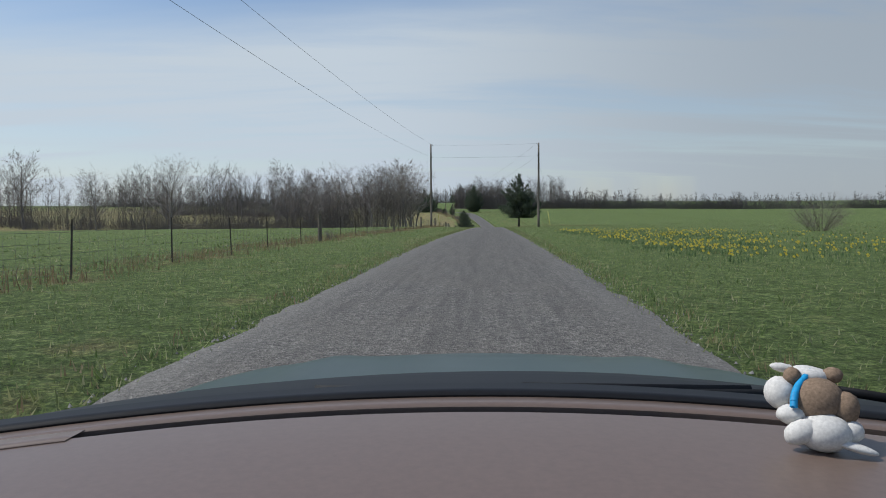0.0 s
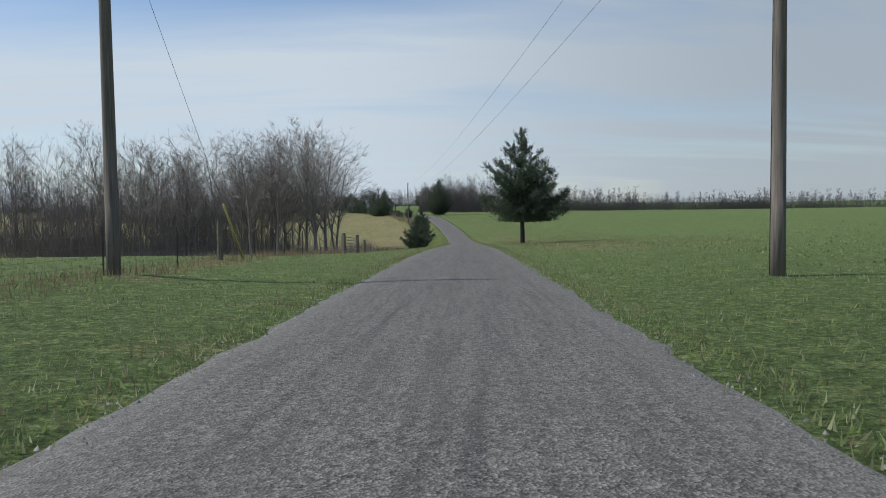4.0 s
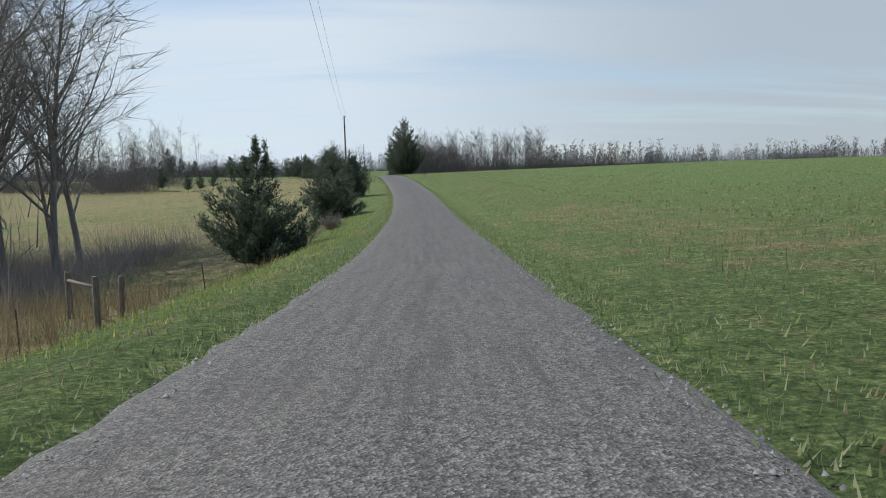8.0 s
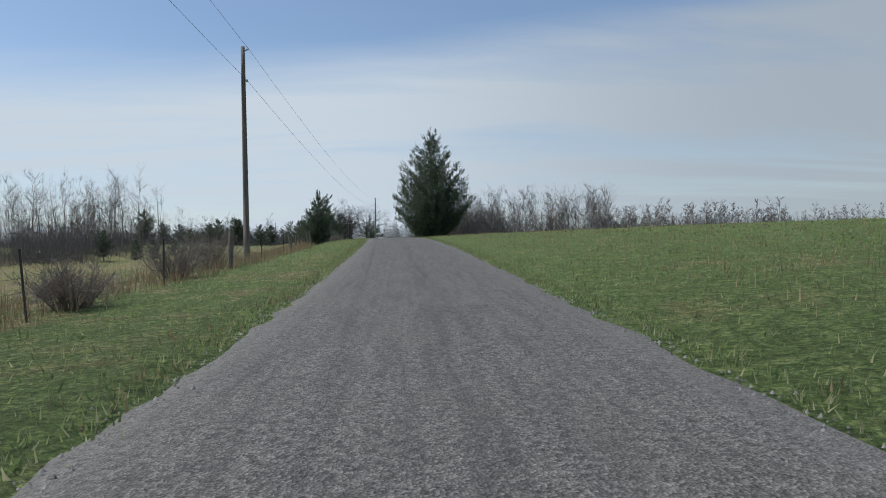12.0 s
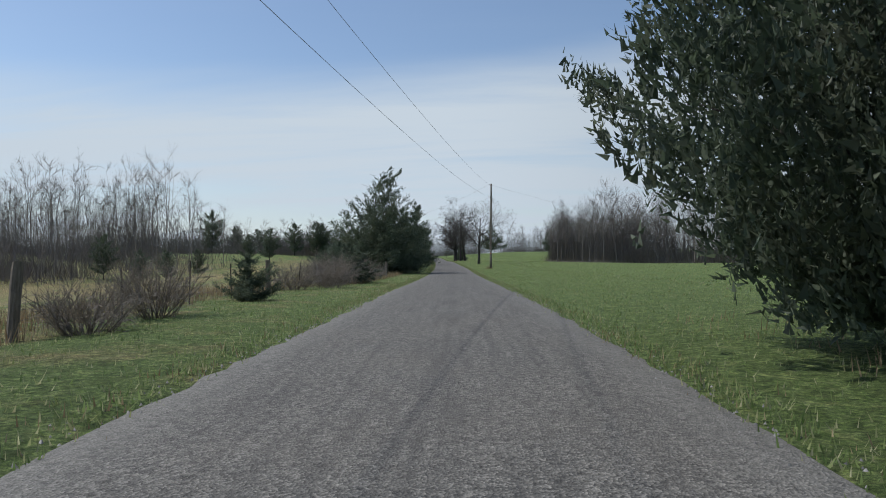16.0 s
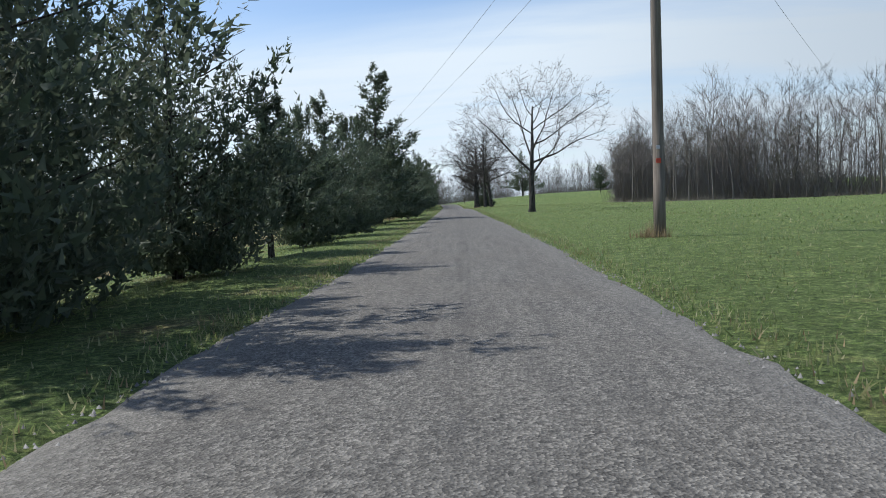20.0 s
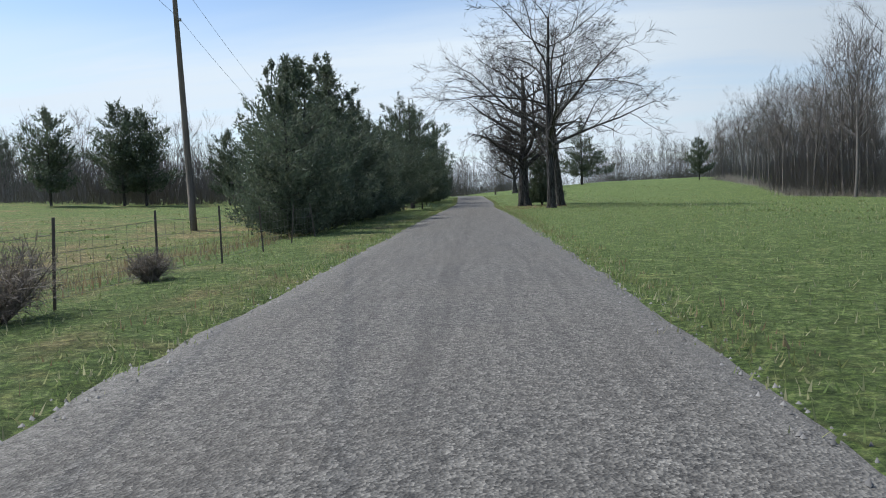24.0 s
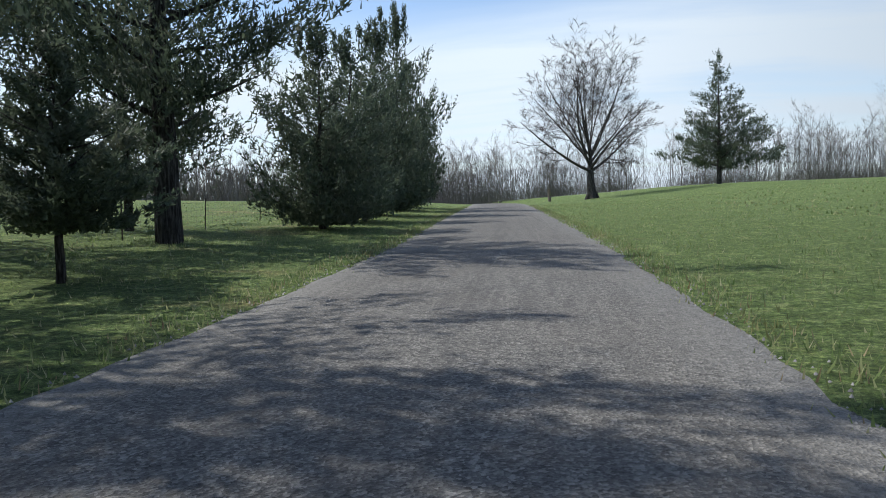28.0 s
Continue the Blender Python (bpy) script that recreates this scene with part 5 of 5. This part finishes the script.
tagged(new("gravel", mesh_np("gravel", V.reshape(-1, 3), F, M_STONE)), "loose light grey gravel along the road edges", "gravel", kind="stuff")

# fallen leaves under the oaks
rng = np.random.RandomState(56)
n = 1000
cx0, cy0 = np.array([18.6, 20.5, 20.8])[rng.randint(0, 3, n)], np.array([533.5, 527.0, 520.0])[rng.randint(0, 3, n)]
xs, ys = cx0 + rng.normal(0, 1.4, n), cy0 + rng.normal(0, 2.2, n)
ok = xs - road_x(ys) > 2.5
xs, ys = xs[ok], ys[ok]; n = len(xs)
zs = land(xs, ys) + rng.uniform(0.02, 0.09, n)
c3 = np.stack([xs, ys, zs], 1)
a = rng.rand(n) * 6.28
u3 = np.stack([np.cos(a), np.sin(a), rng.normal(0, 0.3, n)], 1) * rng.uniform(0.03, 0.065, n)[:, None]
w3 = np.stack([-np.sin(a), np.cos(a), rng.normal(0, 0.3, n)], 1) * rng.uniform(0.018, 0.035, n)[:, None]
V = np.stack([c3 - u3, c3 + w3, c3 + u3, c3 - w3], 1).reshape(-1, 3)
F = (np.arange(n)[:, None, None] * 4 + np.array([(0, 1, 2), (0, 2, 3)])[None]).reshape(-1, 3)
tagged(new("fallen_leaves", mesh_np("fallen_leaves", V, F, leafy("dead_leaf", (0.16, 0.085, 0.045), (0.36, 0.23, 0.13), (0.25, 0.13, 0.07)))), "dry brown leaves fallen around the oak trunks", "leaves", kind="stuff")

# yellow weeds in bloom on the bank
rng = np.random.RandomState(57)
n = 2600
ys = rng.uniform(170, 212, n)
xs = road_x(ys) - rng.uniform(2.9, 5.0, n)
V, F = blades(xs, ys, rng.uniform(0.05, 0.12, n), rng.uniform(0.008, 0.018, n), 1, 58, 0.1, 0.8)
tagged(new("yellow_weeds", mesh_np("yellow_weeds", V, F, leafy("weed_bloom", (0.26, 0.30, 0.05), (0.50, 0.47, 0.08), (0.3, 0.34, 0.08)))), "yellow blooming weeds on the roadside bank", "flowers", kind="stuff")
for x, y, sp in ((25.6, 294.0, -9), (25.9, 293.2, -12), (24.1, 303.4, -12)):
    p = new("fence_post", wpost_mesh(int(y), 0.06, 1.2))
    p.matrix_world = pose(x, y, land1(x, y), 2, sp, 30)
    tagged(p, "weathered wooden fence post leaning in dry grass", "post", "loose fence posts")

# daffodils
M_FLOWER = leafy("daffodil_petals", (0.55, 0.40, 0.02), (0.80, 0.66, 0.10), (0.75, 0.6, 0.12))
M_STEM = leafy("daffodil_leaves", (0.04, 0.09, 0.03), (0.09, 0.16, 0.06), (0.07, 0.12, 0.06))
rng = np.random.RandomState(9)
cx, cy = [], []
for k in range(230):
    y = rng.uniform(15, 52)
    d = 5.4 + rng.uniform(0, 12) * rng.rand() ** 0.6
    m = rng.randint(5, 18)
    sx, sy = rng.normal(0, 0.3, m), rng.normal(0, 0.3, m)
    cx.append(float(road_x(y)) + d + sx); cy.append(y + sy)
cx, cy = np.concatenate(cx), np.concatenate(cy)
V, F = blades(cx, cy, rng.uniform(0.12, 0.24, len(cx)), rng.uniform(0.005, 0.009, len(cx)), 2, 10, 0.09, 0.6)
tagged(new("daffodil_leaves", mesh_np("daffodil_leaves", V, F, M_STEM)), "clumps of blue-green daffodil leaves in grass", "flowers", kind="stuff")
pick = rng.rand(len(cx)) < 0.30
fx, fy = cx[pick], cy[pick]
fz = land(fx, fy) + rng.uniform(0.16, 0.27, len(fx))
items = []
for j in range(6):
    a = j * 1.047 + rng.rand(len(fx))
    p0 = np.stack([fx, fy, fz], 1)
    o1 = np.stack([np.cos(a) * 0.036, np.sin(a) * 0.02, np.sin(a) * 0.036], 1)
    o2 = np.stack([np.cos(a + 0.8) * 0.036, np.sin(a + 0.8) * 0.02, np.sin(a + 0.8) * 0.036], 1)
    tri = np.stack([p0, p0 + o1, p0 + o2], 1).reshape(-1, 3)
    items.append((tri, np.arange(len(tri)).reshape(-1, 3)))
V, F = merged(items)
tagged(new("daffodil_flowers", mesh_np("daffodil_flowers", V, F, M_FLOWER)), "yellow daffodil blooms scattered in a field patch", "flowers", kind="stuff")


# ---- the car, as it stands at the start of the drive ----
def paint(name, col, rough, spec=0.5, coat=0.0, metal=0.0, grain=60.0, amount=0.25):
    m, nt, b = mat_base(name, rough, spec)
    f = noise_of(nt, grain, 5.0, 0.6)
    lo = tuple(c * (1 - amount) for c in col)
    hi = tuple(min(1, c * (1 + amount)) for c in col)
    nt.links.new(ramp(nt, f, [(0.3, lo), (0.7, hi)]), b.inputs["Base Color"])
    b.inputs["Coat Weight"].default_value = coat
    b.inputs["Metallic"].default_value = metal
    bump(nt, b, f, 0.15, 0.0006)
    return m


M_BODY = paint("green_car_paint", (0.020, 0.042, 0.040), 0.32, 0.28, 0.0, 0.0, 3.0, 0.12)
M_TRIM = paint("black_plastic", (0.010, 0.010, 0.011), 0.5, 0.16)
M_VINYL = paint("brown_vinyl", (0.150, 0.108, 0.086), 0.36, 0.5, 0.0, 0.0, 120.0, 0.08)
M_GROOVE = paint("vent_dark", (0.012, 0.010, 0.010), 0.8)
M_RUBBER = paint("tyre_rubber", (0.02, 0.02, 0.02), 0.85)
M_RIM = paint("rim_alloy", (0.4, 0.4, 0.41), 0.35, 0.5, 0.0, 0.8)
M_CHROME = paint("nozzle_metal", (0.5, 0.5, 0.5), 0.25, 0.5, 0.0, 0.9)


def sheet(xs, ys, height, thick=0.012):
    """A curved panel over a grid, with thickness."""
    bm = bmesh.new()
    top = [[bm.verts.new((x, y, height(x, y))) for x in xs] for y in ys]
    low = [[bm.verts.new((x, y, height(x, y) - thick)) for x in xs] for y in ys]
    ny, nx = len(ys), len(xs)
    for j in range(ny - 1):
        for i in range(nx - 1):
            bm.faces.new((top[j][i], top[j][i + 1], top[j + 1][i + 1], top[j + 1][i])).smooth = True
            bm.faces.new((low[j][i], low[j + 1][i], low[j + 1][i + 1], low[j][i + 1]))
    for j in range(ny - 1):
        bm.faces.new((top[j][0], top[j + 1][0], low[j + 1][0], low[j][0]))
        bm.faces.new((top[j][-1], low[j][-1], low[j + 1][-1], top[j + 1][-1]))
    for i in range(nx - 1):
        bm.faces.new((top[0][i], low[0][i], low[0][i + 1], top[0][i + 1]))
        bm.faces.new((top[-1][i], top[-1][i + 1], low[-1][i + 1], low[-1][i]))
    return bm


car = new("car")
car.matrix_world = pose(0, 0, float(road_z(0.0)) + 0.0, 0, 0, -7.7)


def glass_foot(x):
    """Where the windscreen meets the dashboard."""
    return 0.815 - 0.40 * (x - 0.03) ** 2


def dash_z(x, y):
    e = glass_foot(x) - y
    return 0.940 - 0.05 * x * x - 0.10 * max(e - 0.12, 0) ** 1.6 - max(e - 0.50, 0) * 1.6


xs = [-0.80 + 1.6 * i / 40 for i in range(41)]
bm = bmesh.new()
rows_d = []
for j in range(25):
    e = 0.075 + 0.56 * j / 24
    rows_d.append([bm.verts.new((x, glass_foot(x) - e, dash_z(x, glass_foot(x) - e))) for x in xs])
for j in range(24):
    for i in range(40):
        bm.faces.new((rows_d[j + 1][i], rows_d[j + 1][i + 1], rows_d[j][i + 1], rows_d[j][i])).smooth = True
base = [bm.verts.new((v.co.x, v.co.y + 0.02, 0.55)) for v in rows_d[-1]]
for i in range(40):
    bm.faces.new((base[i], base[i + 1], rows_d[-1][i + 1], rows_d[-1][i])).smooth = True
part("dashboard", bm, M_VINYL, car, "sunlit brown-grey vinyl dashboard top")


def strip(e0, e1, z_off, x0, x1, n=36, lift=0.0):
    bm = bmesh.new()
    a, c, lo = [], [], []
    for i in range(n + 1):
        x = x0 + (x1 - x0) * i / n
        f = glass_foot(x)
        a.append(bm.verts.new((x, f - e0, dash_z(x, f - e0) + z_off)))
        c.append(bm.verts.new((x, f - e1, dash_z(x, f - e1) + z_off + lift)))
        lo.append((bm.verts.new((x, f - e0, dash_z(x, f - e0) - 0.03)), bm.verts.new((x, f - e1, dash_z(x, f - e1) - 0.03))))
    for i in range(n):
        bm.faces.new((c[i], c[i + 1], a[i + 1], a[i])).smooth = True
        bm.faces.new((a[i], a[i + 1], lo[i + 1][0], lo[i][0]))
        bm.faces.new((c[i + 1], c[i], lo[i][1], lo[i + 1][1]))
    return bm


part("defroster_slot", strip(0.055, 0.078, -0.014, -0.41, 0.80), M_GROOVE, car, "dark demister slot")
part("front_ledge", strip(0.012, 0.055, 0.0, -0.80, 0.80), M_VINYL, car)
part("ledge_end", strip(0.05, 0.085, 0.001, -0.80, -0.405), M_VINYL, car)
part("windscreen_seal", strip(-0.035, 0.014, 0.004, -0.80, 0.80, lift=-0.002), M_TRIM, car, "black rubber windscreen seal")


def cowl_z(x, y):
    return 0.918 - 0.10 * x * x - 0.10 * max(y - 0.86, 0)


part("cowl", sheet([-0.78 + 1.6 * i / 24 for i in range(25)], [0.80 + 0.38 * j / 10 for j in range(11)], lambda x, y: cowl_z(x, y + 0.25 * x * x) - 0.05 * max(y - 1.04, 0) * max(0.0, min(1.0, 0.4 - 2 * x)), 0.02), M_TRIM, car, "black plastic cowl under the windscreen")


def hood_z(x, y):
    t = (y - 1.0) / 0.95
    return 0.845 - 0.075 * t - 0.10 * max(t - 0.75, 0) ** 1.5 - 0.11 * x * x - 0.25 * max(abs(x) - 0.62, 0) ** 1.4 + 0.012 * math.exp(-((abs(x) - 0.42) / 0.07) ** 2)


part("hood", sheet([-0.86 + 1.72 * i / 40 for i in range(41)], [1.02 + 0.95 * j / 20 for j in range(21)], hood_z), M_BODY, car, "dark green glossy bonnet")
for x0, y0, x1, y1 in ((-0.16, 0.88, 0.34, 0.96), (0.22, 0.88, 0.72, 0.95)):
    w = new("wiper")
    w.parent = car
    part("arm", stick_mesh((x1, y1, cowl_z(x1, y1) + 0.012), (x0 + 0.2, y0 + 0.01, cowl_z(x0, y0) + 0.016), 0.008, 0.006, 6), M_TRIM, w)
    part("blade", stick_mesh((x0 - 0.06, y0 + 0.01, cowl_z(x0, y0) + 0.008), (x0 + 0.5, y0 + 0.03, cowl_z(x0 + 0.5, y0) + 0.012), 0.009, 0.007, 6), M_RUBBER, w)
for x0, y0 in ((-0.05, 1.08), (-0.42, 1.06), (0.62, 1.08)):
    bm = bmesh.new()
    bmesh.ops.create_uvsphere(bm, u_segments=10, v_segments=6, radius=0.011, matrix=Matrix.Translation((x0, y0, hood_z(x0, y0) + 0.006)))
    part("washer_nozzle", bm, M_CHROME, car, "small bright washer nozzle")
# body shell under the hood and round the open cabin
bm = bmesh.new()
prof = [(-2.75, 0.62), (-2.7, 0.86), (-1.6, 0.93), (0.7, 0.90), (1.0, 0.83), (1.95, 0.70), (2.08, 0.55), (2.1, 0.32)]
for sx in (-1, 1):
    up_, lo_ = [], []
    for y, z in prof:
        up_.append(bm.verts.new((sx * (0.86 if -2.5 < y < 1.9 else 0.74), y, z - 0.03 if y > 0.9 else z - 0.03)))
        lo_.append(bm.verts.new((sx * (0.88 if -2.5 < y < 1.9 else 0.76), y, 0.26)))
    for i in range(len(prof) - 1):
        f = (lo_[i], lo_[i + 1], up_[i + 1], up_[i])
        bm.faces.new(f if sx > 0 else f[::-1])
    if sx < 0:
        left = (up_, lo_)
    else:
        bm.faces.new((left[0][-1], up_[-1], lo_[-1], left[1][-1]))
        bm.faces.new((up_[0], left[0][0], left[1][0], lo_[0]))
        bm.faces.new((left[0][-1], left[0][-2], up_[-2], up_[-1]))
        bm.faces.new((left[0][0], up_[0], up_[1], left[0][1]))
        bm.faces.new((left[0][1], up_[1], up_[2], left[0][2]))
        for i in range(len(prof) - 1):
            bm.faces.new((left[1][i], left[1][i + 1], lo_[i + 1], lo_[i]))
part("body", bm, M_BODY, car)
for x, y in ((-0.80, 1.25), (0.80, 1.25), (-0.80, -1.55), (0.80, -1.55)):
    wh = new("wheel")
    wh.parent = car
    wh.matrix_local = Matrix.Translation((x, y, 0.31))
    bm = bmesh.new()
    cylinder(bm, Vector((-0.10, 0, 0)), Vector((0.10, 0, 0)), 0.31, 0.31, 28)
    bmesh.ops.bevel(bm, geom=[e for e in bm.edges if len(e.link_faces) == 2 and e.calc_face_angle(0) > 1.0], offset=0.03, segments=2, affect="EDGES")
    part("tyre", bm, M_RUBBER, wh)
    s = 1 if x > 0 else -1
    part("rim", stick_mesh((s * 0.06, 0, 0), (s * 0.112, 0, 0), 0.20, 0.17, 20), M_RIM, wh)
tagged(car, "dark green car with a brown vinyl dashboard on the road", "car")

# plush animal lying on the dashboard: one plain soft shape in three colours
M_PLUSH_W = paint("plush_white", (0.62, 0.60, 0.56), 0.95, 0.1, 0, 0, 300.0, 0.15)
M_PLUSH_B = paint("plush_brown", (0.23, 0.165, 0.115), 0.95, 0.1, 0, 0, 300.0, 0.3)
M_RIBBON = paint("blue_ribbon", (0.01, 0.30, 0.60), 0.6)
bm = bmesh.new()


def lump_at(p, r, turn, mat):
    m = Matrix.Translation(p) @ pose(0, 0, 0, *turn) @ Matrix.Diagonal((*r, 1))
    made = bmesh.ops.create_uvsphere(bm, u_segments=16, v_segments=10, radius=1.0, matrix=m)
    for f in {f for v in made["verts"] for f in v.link_faces}:
        f.material_index = mat
        f.smooth = True


for u, depth, h, ru, rd, rh, tilt, shade in (
        (-0.047, 0.012, 0.057, 0.0165, 0.017, 0.0180, 0, 0),      # head
        (-0.043, 0.022, 0.083, 0.0130, 0.006, 0.0050, 8, 0),      # ear
        (-0.036, 0.008, 0.076, 0.0090, 0.008, 0.0100, 15, 1),     # dark ear
        (-0.017, 0.022, 0.076, 0.0220, 0.018, 0.0100, 6, 0),      # nape
        (-0.014, 0.004, 0.051, 0.0290, 0.026, 0.0250, -14, 1),    # back
        (0.006, 0.018, 0.077, 0.0110, 0.010, 0.0090, -10, 1),     # tail
        (0.012, -0.004, 0.046, 0.0150, 0.015, 0.0180, 10, 1),     # haunch
        (-0.040, -0.008, 0.038, 0.0150, 0.013, 0.0105, 0, 0),     # fore paw
        (-0.033, -0.022, 0.023, 0.0185, 0.012, 0.0125, -28, 0),   # hind paw
        (-0.010, -0.014, 0.022, 0.0270, 0.024, 0.0200, 0, 0),     # belly
        (0.016, -0.012, 0.024, 0.0130, 0.012, 0.0115, 0, 0)):     # foot
    lump_at((u, depth, h), (ru, rd, rh), (0, tilt, 0), shade)
# soft uneven pile
for v in bm.verts:
    n3 = noise.noise_vector(v.co * 260.0)
    v.co += n3 * 0.0011
# cloth label lying flat beside the foot
lump_at((0.018, -0.026, 0.0105), (0.021, 0.010, 0.0045), (0, 14, 0), 0)
# ribbon round the neck
k0 = []
for i in range(13):
    t = i / 12
    k0.append(Vector((-0.040 + 0.024 * t ** 1.6, -0.020 + 0.034 * t, 0.048 + 0.033 * t ** 0.75)))
before = set(bm.faces)
for i in range(12):
    cylinder(bm, k0[i], k0[i + 1], 0.0040, 0.0040, 6, False)
for f in set(bm.faces) - before:
    f.material_index = 2
me = bpy.data.meshes.new("plush_toy")
bm.to_mesh(me); bm.free()
for m in (M_PLUSH_W, M_PLUSH_B, M_RIBBON):
    me.materials.append(m)
toy = new("plush_toy", me)
tx, ty = 0.302, 0.652
toy.matrix_world = car.matrix_world @ pose(tx, ty, dash_z(tx, ty) - 0.003, -4, 0, -10) @ Matrix.Diagonal((0.84, 0.84, 0.84, 1))
tagged(toy, "small white and brown plush toy with a blue ribbon", "toy")
